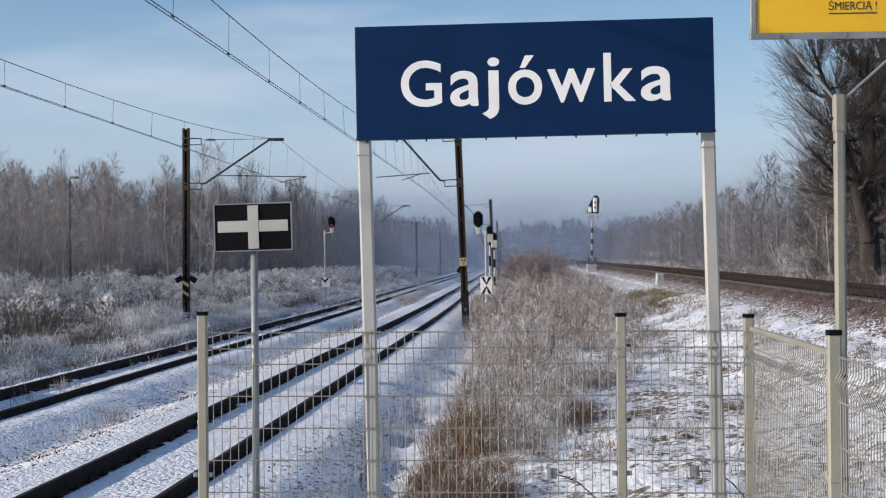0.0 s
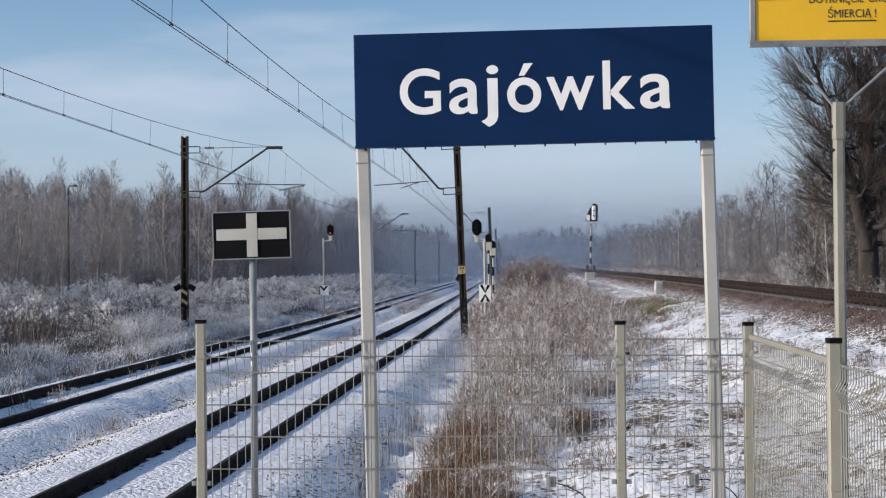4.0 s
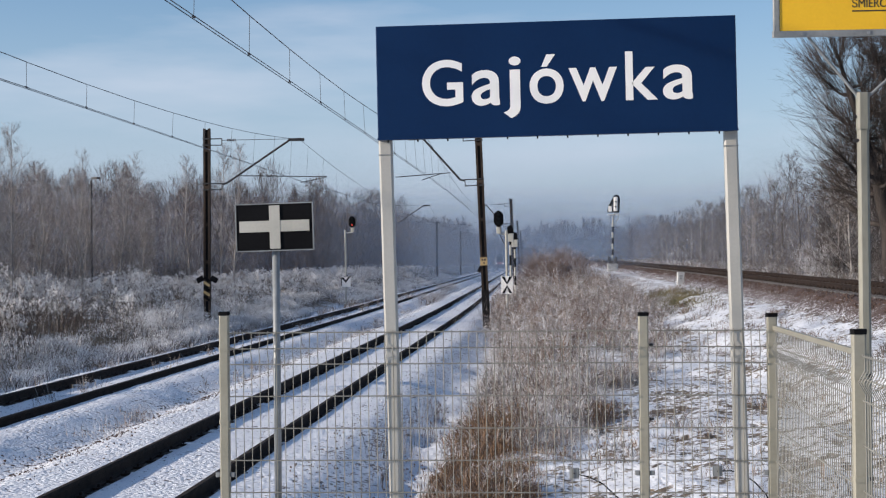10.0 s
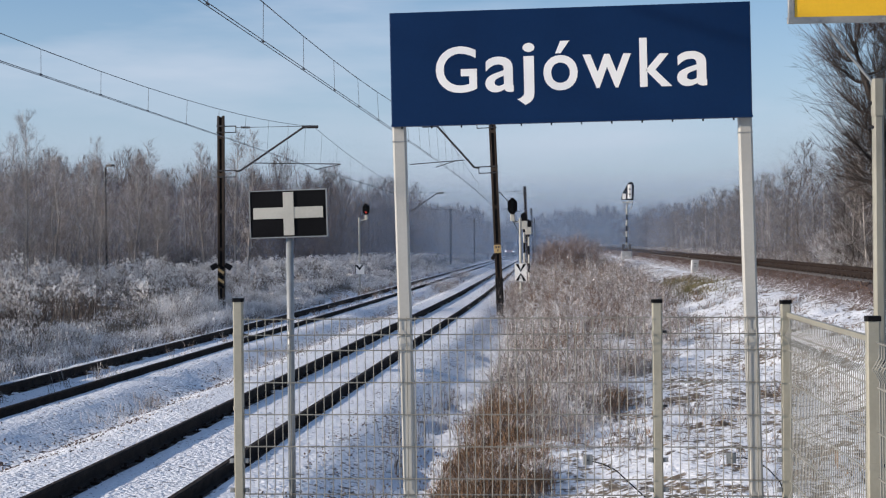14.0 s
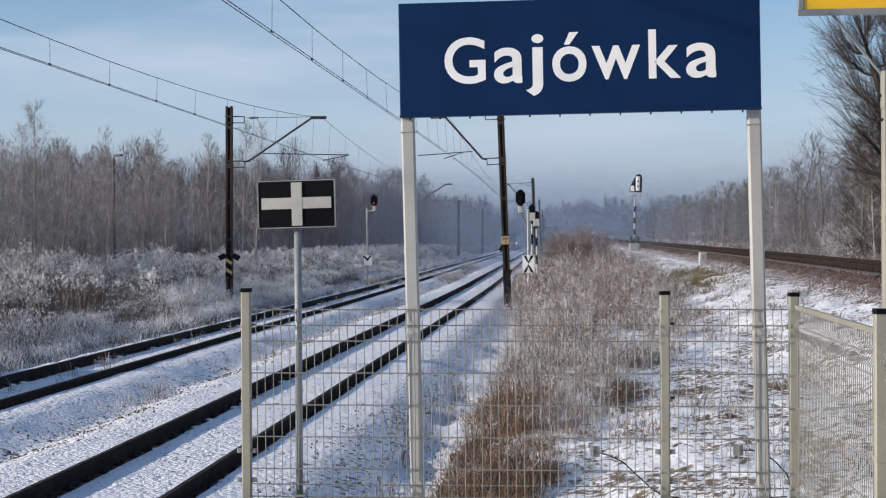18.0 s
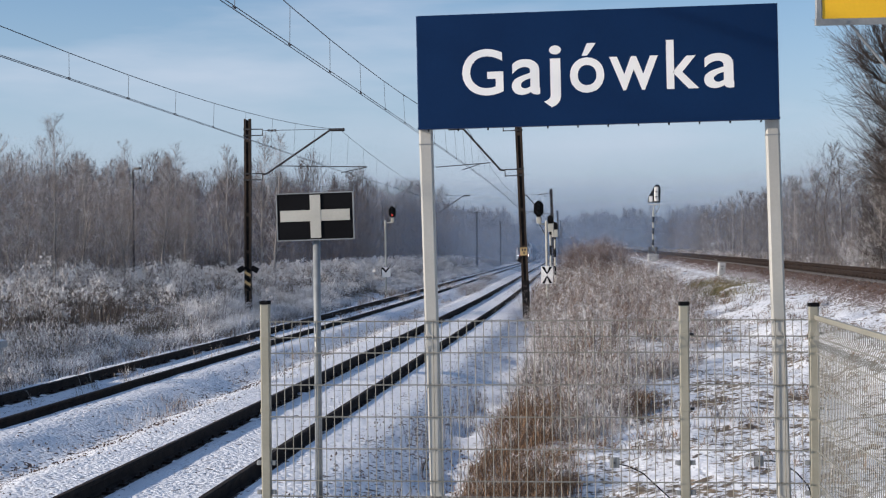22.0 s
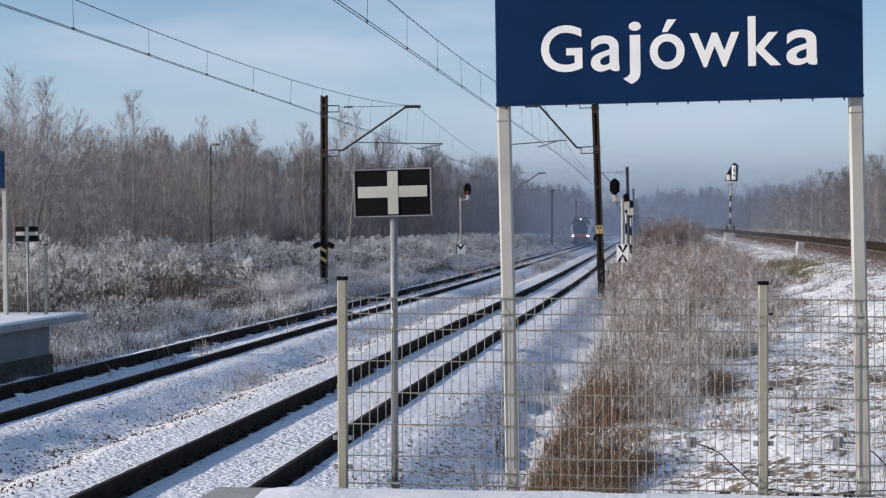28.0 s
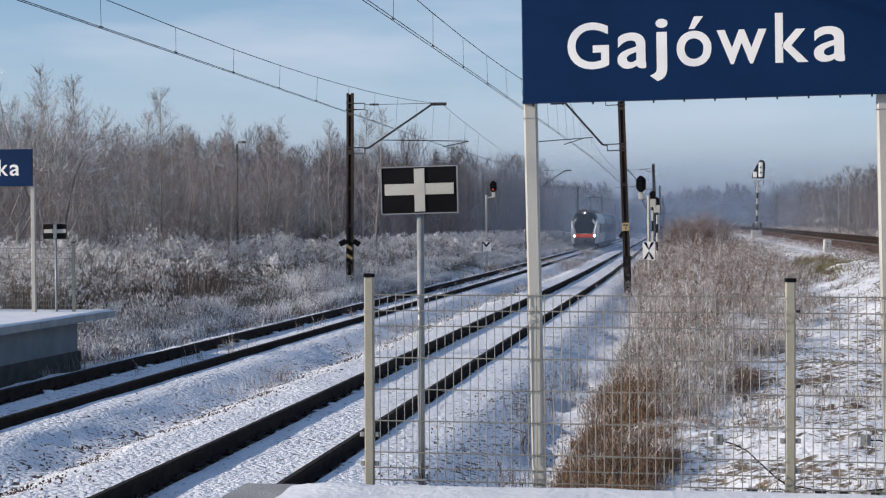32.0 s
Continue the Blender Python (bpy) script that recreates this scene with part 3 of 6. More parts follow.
# ---- fence, name sign, boards ----
def fence_line(owner, a, b, top, rows, spacing=0.0537):
    """One mesh panel from a to b: double folds, level wires and upright wires."""
    a, b = Vector(a), Vector(b)
    way, length = (b - a).normalized(), (b - a).length
    turn = math.degrees(math.atan2(way.y, way.x))
    for z in rows:
        part("level_wire", Shape().tube((a + Vector((0, 0, z)), b + Vector((0, 0, z))), 0.0045, 6), WIRE, owner)
    key = ("upright", round(top, 3))
    if key not in WIRES:
        pts = []
        for z, o in ((0.01, 0), (0.05, 0), (0.10, 0.028), (0.15, 0), (top - 0.17, 0), (top - 0.115, 0.03), (top - 0.06, 0), (top + 0.012, 0)):
            pts.append((0, -o, z))
        WIRES[key] = Shape().tube(pts, 0.0029, 4).mesh("upright_wire", WIRE)
    n = int(length / spacing)
    for i in range(n):
        c = a + way * (length - (n - 1) * spacing) / 2 + way * spacing * i
        part("upright_wire", WIRES[key], None, owner, at=pose(*c, 0, 0, turn))


WIRES = {}
ROWS_Z = (1.232, 1.13, 1.03, 0.825, 0.62, 0.415, 0.21, 0.11, 0.03)


def fence_post(owner, x, y, h, size=(0.062, 0.05), lean=0.0):
    at = pose(x, y, 0, 0, lean, 0)
    p = part("post", Shape().box((0, 0, h / 2 - 0.2), (*size, h + 0.36), chamfer=0.008), CREAM, owner, "cream powder-coated steel post", at=at)
    part("cap", Shape().box((0, 0, h - 0.008), (size[0] + 0.008, size[1] + 0.008, 0.024), chamfer=0.01), BLACK, p, "black plastic cap")
    for z in (0.66, 1.13):
        c = part("clamp", Shape().box((0.0, -0.002, z), (size[0] + 0.005, size[1] + 0.005, 0.026), chamfer=0.008), CREAM, p)
        part("bolt", Shape().tube(((size[0] / 2 + 0.004, 0, z), (size[0] / 2 + 0.03, 0, z)), 0.009, 6), IRON, c)
    for z in (0.32, 0.13):
        for k in (-1, 1):
            part("mesh_clip", Shape().box((k * (size[0] / 2 + 0.016), -0.004, z), (0.032, 0.026, 0.028), chamfer=0.006), FRAME_GREY, p, "grey steel mesh clip")


fence = thing("platform_fence", "cream welded-mesh fence closing the end of the platform", "fence", group="fences")
for px, py, ph in ((-2.75, 0, 1.365), (-0.067, 0, 1.332), (0.737, 0.0, 1.318), (0.739, -2.643, 1.339), (0.742, -5.30, 1.345)):
    fence_post(fence, px, py, ph, lean=0.15)
fence_line(fence, (-2.71, -0.036, 0), (-0.11, -0.036, -0.01), 1.232, ROWS_Z)
fence_line(fence, (-0.025, -0.036, -0.01), (0.70, -0.036, -0.015), 1.232, ROWS_Z)
fence_line(fence, (0.752, -0.04, -0.02), (0.752, -2.60, -0.01), 1.232, ROWS_Z)
fence_line(fence, (0.752, -2.69, -0.01), (0.752, -5.25, -0.01), 1.232, ROWS_Z)
part("top_rail", Shape().box((0.752, -1.32, 1.232), (0.022, 2.58, 0.026), chamfer=0.005), CREAM, fence, "cream folded top edge of the mesh")


def cable_run():
    """Dark cables that hang from two boxes on the mesh and run along the foot of the fence."""
    c = thing("cable", "thin dark cables hanging from grey clip boxes on the fence", "cable")
    for pts in (((-0.50, 0.035, 0.31), (-0.42, 0.04, 0.29), (-0.33, 0.05, 0.245), (-0.24, 0.05, 0.16), (-0.16, 0.05, 0.085), (-0.08, 0.05, 0.03), (0.02, 0.05, 0.02), (0.12, 0.05, 0.0), (0.22, 0.05, 0.005), (0.34, 0.05, 0.0), (0.5, 0.05, 0.02), (0.70, 0.05, 0.03)),
                ((0.40, 0.035, 0.325), (0.48, 0.04, 0.325), (0.56, 0.05, 0.30), (0.63, 0.05, 0.25), (0.70, 0.05, 0.17), (0.74, 0.05, 0.06))):
        part("sheath", Shape().tube(pts, 0.0042, 8), BLACK, c, smooth=True)
    for x, z in ((-0.51, 0.32), (0.39, 0.33)):
        box = part("clip_box", Shape().box((x, 0.0, z), (0.062, 0.022, 0.066), chamfer=0.006), FRAME_GREY, c, "small grey plastic box")
        part("screw", Shape().tube(((x, -0.012, z), (x, -0.016, z)), 0.006, 6), IRON, box)
    for x, z in ((-0.30, -0.005), (0.12, 0.005), (0.26, 0.0), (0.46, 0.01)):
        part("weight", Shape().box((x, 0.045, z - 0.01), (0.07, 0.04, 0.03), chamfer=0.01), IRON, c)


cable_run()


def name_sign(at, lean):
    """A navy board with white lettering on two white posts; x runs along the board, z up from the platform."""
    sign = thing("station_sign", "navy station name board with white lettering on white posts", "sign", at=at, group="station name boards")
    w, z0, z1, wid = 2.284, 2.462, 3.174, 0.087
    board = part("board", Shape().box((w / 2 + 0.008, -0.05, (z0 + z1) / 2), (w - 0.016, 0.045, z1 - z0), chamfer=0.006), NAVY, sign, "dark navy enamelled panel")
    part("edge_strip", Shape().box((w / 2 + 0.008, -0.05, z0 - 0.004), (w - 0.012, 0.056, 0.014)), NAVY, board)
    i = 0
    while i < 12:
        part("rivet", Shape().tube(((0.08 + i * 0.19, -0.05, z0 - 0.026), (0.08 + i * 0.19, -0.05, z0 - 0.008)), 0.006, 6), IRON, board)
        i += 1
    for x in (0.081, 2.268):
        p = part("post", Shape().box((0, 0, 1.13), (wid, 0.06, 2.66), chamfer=0.012), WHITE_POST, sign, "white painted steel post", at=pose(x, 0.004, 0, 0, lean, 0))
        part("joint", Shape().box((0, -0.001, 2.36), (wid + 0.004, 0.066, 0.006)), ZINC, p)
        part("base_plate", Shape().box((0, 0, -0.03), (0.14, 0.12, 0.02), chamfer=0.01), ZINC, p)
    # each letter: left, right, foot and top on the board
    for ch, xa, xb, za, zb in (("G", 0.279, 0.540, 2.654, 2.949), ("a", 0.592, 0.771, 2.651, 2.877), ("j", 0.793, 0.907, 2.567, 2.957), ("ó", 0.960, 1.176, 2.652, 2.964),
                               ("w", 1.208, 1.512, 2.660, 2.873), ("k", 1.564, 1.765, 2.659, 2.967), ("a", 1.796, 1.982, 2.656, 2.875)):
        me = words(ch, 0.405, LETTER, bold=0.0050)
        if ch == "a":
            # this alphabet's a ends in a plain upright stem
            for v in me.vertices:
                v.co.x = min(v.co.x, 0.366 * 0.405)
        lo, hi = [min(v.co[k] for v in me.vertices) for k in (0, 2)], [max(v.co[k] for v in me.vertices) for k in (0, 2)]
        me.transform(Matrix.Diagonal(((xb - xa) / (hi[0] - lo[0]), 1, (zb - za) / (hi[1] - lo[1]), 1)) @ Matrix.Translation((-lo[0], 0, -lo[1])))
        part("letter", me, None, board, "white letter", at=pose(xa + 0.026, -0.0738, za))
    return sign


name_sign(pose(-1.722, 0.0, 0.0, 0, -0.5, 0), -0.55)


def cross_board(at, group="cross boards", tilt=0.0):
    """A black board with a white cross on a round post."""
    w, h = 0.494, 0.297
    b = thing("cross_board", "black railway board with a white cross on a grey tube", "railway sign", at=at, group=group)
    part("post", Shape().tube(((0, 0, -0.15), (0, 0, 1.80)), 0.0235, 14), ZINC, b, "grey galvanised tube", smooth=True)
    turn = Matrix.Translation((0, 0, 1.909)) @ pose(0, 0, 0, 0, tilt, 0) @ Matrix.Translation((0, 0, -1.909))
    panel = part("panel", Shape().box((0, -0.036, 1.909), (w, 0.012, h), chamfer=0.004), BLACK, b, "black enamelled panel", at=turn)
    for s in (-1, 1):
        part("edging", Shape().box((s * (w / 2 + 0.002), -0.037, 1.909), (0.007, 0.018, h + 0.008)), FRAME_GREY, panel)
        part("edging", Shape().box((0, -0.037, 1.909 + s * (h / 2 + 0.002)), (w + 0.008, 0.018, 0.007)), FRAME_GREY, panel)
    for z in (1.86, 1.95):
        part("clamp", Shape().box((0, -0.012, z), (0.06, 0.05, 0.03), chamfer=0.01), ZINC, b)
    part("cross_arm", Shape().box((0, -0.0445, 1.915), (0.452, 0.006, 0.072)), OFF_WHITE, panel, "weathered white bar")
    part("cross_arm", Shape().box((0.003, -0.0455, 1.909), (0.068, 0.008, 0.277)), OFF_WHITE, panel, "weathered white bar")
    part("foot_plate", Shape().box((0, 0, 0.035), (0.10, 0.10, 0.012), chamfer=0.01), ZINC, b)
    part("foot_bolt", Shape().tube(((0, -0.02, 0.04), (0, -0.04, 0.075)), 0.012, 6), IRON, b)
    return b


cross_board(pose(-2.408, 0.0, 0.0, 0, 0.1, 0), tilt=-1.2)


def warning_sign():
    """Yellow warning panel in a grey frame on a tall pole with two stays, outside the fence."""
    s = thing("warning_sign", "yellow high-voltage warning panel in a grey frame on a pole", "sign", at=pose(1.043, -1.319, 0, 0, 0.2, 0))
    part("pole", Shape().box((0, 0, 0.95), (0.060, 0.055, 3.2), chamfer=0.014), POLE, s, "weathered beige square pole")
    x0, z0, w, h = -0.462, 2.880, 0.98, 0.66
    panel = part("panel", Shape().box((x0 + w / 2, -0.03, z0 + h / 2), (w, 0.012, h), chamfer=0.004), YELLOW, s, "bright yellow panel")
    for a, b in (((x0 + w / 2, -0.032, z0), (w + 0.044, 0.022, 0.034)), ((x0 + w / 2, -0.032, z0 + h), (w + 0.044, 0.022, 0.034)),
                 ((x0, -0.032, z0 + h / 2), (0.036, 0.022, h - 0.034)), ((x0 + w, -0.032, z0 + h / 2), (0.036, 0.022, h - 0.034))):
        part("frame", Shape().box(a, b, chamfer=0.006), FRAME_GREY, s, "grey steel frame")
    for xa, za in ((-0.02, 2.53), (0.02, 2.53)):
        part("stay", Shape().tube(((xa, -0.01, za), (-0.29 if xa < 0 else 0.40, -0.01, z0 - 0.012)), 0.008, 8), FRAME_GREY, s, "thin steel stay")
    for i in range(3):
        part("screw", Shape().tube(((x0 + 0.14 + i * 0.35, -0.048, z0), (x0 + 0.14 + i * 0.35, -0.042, z0)), 0.009, 8), ZINC, s)
    part("head_plate", Shape().box((0, -0.004, 2.46), (0.068, 0.062, 0.20), chamfer=0.014), POLE, s, "weathered greenish pole head")
    for z in (2.43, 2.30):
        part("bolt", Shape().tube(((-0.055, -0.01, z), (-0.02, -0.01, z)), 0.011, 6), IRON, s, "dark bolt")
    for text, wide, tx, tz in (("DOTKNIĘCIE", 0.292, 0.305, 0.219), ("GROZI", 0.150, 0.622, 0.219), ("ŚMIERCIĄ !", 0.258, 0.404, 0.138)):
        me = words(text, 0.064, INK)
        lo, hi = min(v.co.x for v in me.vertices), max(v.co.x for v in me.vertices)
        me.transform(Matrix.Diagonal((wide / (hi - lo), 1, 1, 1)) @ Matrix.Translation((-lo, 0, 0)))
        part("lettering", me, None, panel, at=pose(x0 + tx, -0.0372, z0 + tz))
    part("underline", Shape().box((x0 + 0.534, -0.0375, z0 + 0.119), (0.258, 0.003, 0.006)), INK, panel)
    part("symbol_border", Shape().box((x0 + 0.122, -0.0365, z0 + 0.325), (0.178, 0.003, 0.172)), INK, panel, "black rim of the warning symbol")
    part("symbol_field", Shape().box((x0 + 0.122, -0.0385, z0 + 0.325), (0.170, 0.003, 0.164)), LETTER, panel, "white field of the warning symbol")
    for k, col, y in ((1.0, INK, -0.041), (0.78, YELLOW, -0.0425)):
        cx, cz = x0 + 0.122, z0 + 0.312
        part("warning_triangle", Shape().plate(((cx - 0.078 * k, cz - 0.045 * k), (cx + 0.078 * k, cz - 0.045 * k), (cx, cz + 0.092 * k)), y, y + 0.002), col, panel)
    part("lightning_bar", Shape().box((x0 + 0.122, -0.0437, z0 + 0.308), (0.012, 0.002, 0.052)), INK, panel)


warning_sign()


# ---- opposite platform ----
def build_far_platform():
    p = thing("platform_far", "opposite concrete platform with an overhanging snowy slab", "platform", kind="structure")
    y = -40.0
    while y < 19.4:
        b = min(y + 2.0, 19.62)
        part("edge_slab", Shape().box((-12.13 - 1.0, (y + b) / 2, -0.05), (2.0, b - y - 0.006, 0.13), chamfer=0.03), CONCRETE, p)
        y += 2.0
    part("platform_body", Shape().box((-16.15, -10.2, -0.05), (4.0, 59.6, 0.13)), CONCRETE, p)
    part("platform_wall", Shape().box((-12.52 - 2.8, -10.85, -0.42), (5.6, 58.9, 0.62), chamfer=0.02), WALL_GREY, p, "smooth grey platform wall")
    part("footing", Shape().box((-12.48 - 2.8, -10.9, -1.0), (5.6, 59.1, 0.56)), DARK_SOIL, p, "dark footing under the platform wall")
    s = Shape()
    xs, ys = steps(((-18.1, -13, 0.5), (-13, -12.12, 0.08))), steps(((-40, 8, 4), (8, 19.64, 0.3)))
    for yy in ys:
        for x in xs:
            e = min((-12.13 - x) / 0.05, (19.63 - yy) / 0.05)
            s.v.append((x, yy, 0.014 + 0.035 * max(0, min(1, e)) + 0.010 * noise.noise((x * 2, yy * 2, 3))))
    n = len(xs)
    s.f = [(j * n + i, j * n + i + 1, (j + 1) * n + i + 1, (j + 1) * n + i) for j in range(len(ys) - 1) for i in range(n - 1)]
    part("snow_cover", s, SNOW, p, "smooth white snow", smooth=True)


build_far_platform()
name_sign(pose(-13.30 - 2.272, 18.35, 0.06), 0.0)
cross_board(pose(-12.93, 18.55, -0.285))
far_fence = thing("platform_fence", "cream welded-mesh fence at the end of the opposite platform", "fence", at=pose(0, 18.6, 0.06), group="fences")
for px in (-12.59, -15.27, -17.95):
    fence_post(far_fence, px, 0, 1.36)
WIRES.clear()
for z in ROWS_Z:
    part("level_wire", Shape().tube(((-17.95, 0.015, z), (-12.62, 0.015, z)), 0.005, 5), WIRE, far_fence)
far_mesh = Shape()
for i in range(96):
    far_mesh.tube(((-12.68 - i * 0.0547, 0.015, 0.01), (-12.68 - i * 0.0547, 0.015, 1.24)), 0.0032, 3, False)
tagged(part("wire_mesh", far_mesh, WIRE, far_fence, "fine upright mesh wires"), kind="stuff")


# ---- overhead line ----
MAST_YS = (-14.0, 49.9, 124.0, 198.0, 270.0, 340.0, 410.0)
WIRE_Z, CABLE_Z = 4.93, 6.55


def mast(y, x, side, label, detail):
    """A paired-channel mast with a slanting bracket; side +1 reaches to the right."""
    g = ground_z(x, y) - 0.3
    top, lean = 7.04, 0.5 if side > 0 else -1.8
    m = thing("catenary_mast", label, "mast", at=pose(x, y, 0, 0, lean, 0), group="catenary masts")
    for k in (-1, 1):
        ch = Shape()
        ch.box((k * 0.11, 0, (top + g) / 2), (0.05, 0.19, top - g), chamfer=0.008)
        for s in (-1, 1):
            ch.box((k * 0.08, s * 0.085, (top + g) / 2), (0.055, 0.02, top - 0.01 - g))
        part("channel", ch, MAST, m, "rust-brown steel channel")
    # shade between the channels is put into the web's near-black colour
    part("web", Shape().box((0, 0.0, (top + g) / 2), (0.17, 0.05, top - 0.1 - g)), MAST_DARK, m, "mast web coloured dark as shade")
    for i in range(10):
        part("batten", Shape().box((0, -0.098 if i % 2 else 0.098, g + 0.9 + i * 0.74), (0.24, 0.012, 0.12)), MAST, m)
    if side < 0:
        part("tarred_foot", Shape().box((0, 0, (g + 0.5) / 2), (0.29, 0.22, 0.5 - g), chamfer=0.01), MAST_DARK, m, "black tarred mast foot")
    for z in (6.63, 4.86):
        f = Shape().tube(((side * 0.10, 0, z), (side * 0.60, 0, z)), 0.024, 6)
        f.tube(((side * 0.10, 0, z - 0.25), (side * 0.60, 0, z - 0.25)), 0.02, 6)
        f.tube(((side * 0.60, 0, z + 0.02), (side * 0.60, 0, z - 0.27)), 0.02, 6)
        for q in (0, -0.25):
            f.box((0, 0, z + q), (0.32, 0.24, 0.05), chamfer=0.01)
        part("hinge_bracket", f, IRON, m)
    end, knee = side * (3.90 if side > 0 else 2.75), side * (3.32 if side > 0 else 2.18)
    part("slanting_arm", Shape().tube(((side * 0.60, 0, 4.83), (side * 0.78, 0, 4.86), (knee, 0, 6.56), (end, 0, 6.56)), 0.042, 8), IRON, m, "dark steel bracket tube")
    part("arm_sleeve", Shape().tube(((knee - side * 0.05, 0, 6.57), (end, 0, 6.57)), 0.062, 8), IRON, m)
    part("top_tie", Shape().tube(((side * 0.60, 0, 6.57), (knee, 0, 6.60)), 0.012, 6), IRON, m)
    ins = Shape()
    for i in range(6):
        ins.tube(((side * (0.82 + i * 0.06), 0, 6.575), (side * (0.85 + i * 0.06), 0, 6.575)), 0.05, 8)
    part("insulator", ins, PORCELAIN, m, "brown ribbed insulator")
    tip = side * (4.80 if side > 0 else 3.30)
    part("registration_arm", Shape().tube(((side * 1.15, 0, 5.16), (tip, 0, 5.09)), 0.020, 6), IRON, m)
    part("steady_arm", Shape().tube(((tip, 0, 5.08), (side * (3.75 if side > 0 else 2.28), 0, WIRE_Z - 0.06)) if side > 0 else ((-1.5, 0, 5.15), (-2.28, 0, WIRE_Z)), 0.018, 6), IRON, m)
    if detail == "plate":
        pl = part("number_plate", Shape().box((0.0, -0.125, 1.62), (0.28, 0.012, 0.31), chamfer=0.006), PLATE, m, "ochre number plate")
        for bx, bz, bw in ((-0.05, 1.69, 0.07), (0.05, 1.69, 0.07), (0.01, 1.56, 0.05)):
            part("print_bar", Shape().box((bx, -0.133, bz), (bw, 0.004, 0.085)), INK, pl)
        part("junction_box", Shape().box((-0.17, -0.02, 1.32), (0.14, 0.16, 0.24), Matrix.Rotation(0.5, 3, "Y"), 0.02), MAST_DARK, m)
    if detail == "stripes":
        for i in range(5):
            b = Shape().box((0, -0.105, 0.30 + i * 0.19), (0.29, 0.012, 0.10), Matrix.Rotation(0.6, 3, "Y"))
            part("warning_stripe", b, PLATE if i % 2 else BLACK, m)
        for k in (-1, 1):
            part("earth_plate", Shape().box((k * 0.28, -0.05, 1.05), (0.30, 0.03, 0.22), Matrix.Rotation(k * 0.5, 3, "Y")), MAST_DARK, m)
    return m


for i, my in enumerate(MAST_YS):
    if my < 0:
        continue
    o = bend(my)
    far = "weathered brown catenary mast beside the tracks"
    mast(my, -14.05 + o, 1, far + " among weeds", "stripes" if i == 1 else "")
    mast(my, (-3.0 if i < 2 else -2.75) + o, -1, far + " with a tarred foot", "plate" if i == 1 else "")


def overhead_line(centre, label, zig, dip):
    line = thing("overhead_line", label, "overhead wires", group="overhead lines")
    for a, (ya, yb) in enumerate(zip(MAST_YS, MAST_YS[1:])):
        def span(w, off):
            y = ya + (yb - ya) * w
            s = (zig if a % 2 else -zig) * (2 * w - 1)
            sag = 4 * w * (1 - w)
            return (centre + bend(y) + s * off, y, WIRE_Z + 0.05 * sag), (centre + bend(y) + s * 0.3 * off, y, CABLE_Z - dip * sag)
        n = 18
        pts = [span(i / n, 1) for i in range(n + 1)]
        for dx in (-0.02, 0.05):
            part("contact_wire", Shape().tube([(p[0] + dx, p[1], p[2]) for p, _ in pts], 0.0072, 5, False), COPPER, line)
        part("carrier_cable", Shape().tube([q for _, q in pts], 0.0085, 5, False), COPPER, line)
        for i in range(17):
            p, q = span((i + 0.5) / 17, 1)
            if ya < 60:
                d = part("dropper", Shape().tube((p, q), 0.0045, 4, False), COPPER, line)
                part("clip", Shape().tube(((p[0], p[1] - 0.06, p[2] + 0.02), (p[0], p[1] + 0.06, p[2] + 0.02)), 0.018, 5), COPPER, d)
            elif ya < 200:
                part("dropper", Shape().tube((p, q), 0.005, 3, False), COPPER, line)


overhead_line(FAR_T, "dark overhead wires with droppers above the far track", 0.15, 1.08)
overhead_line(NEAR_T, "dark overhead wires with droppers above the near track", -0.15, 0.95)


# ---- signals ----
def octagon(cx, cz, w, h, k):
    x, z = w / 2, h / 2
    return [(cx - x + k, cz - z), (cx + x - k, cz - z), (cx + x, cz - z + k), (cx + x, cz + z - k), (cx + x - k, cz + z), (cx - x + k, cz + z), (cx - x, cz + z - k), (cx - x, cz - z + k)]


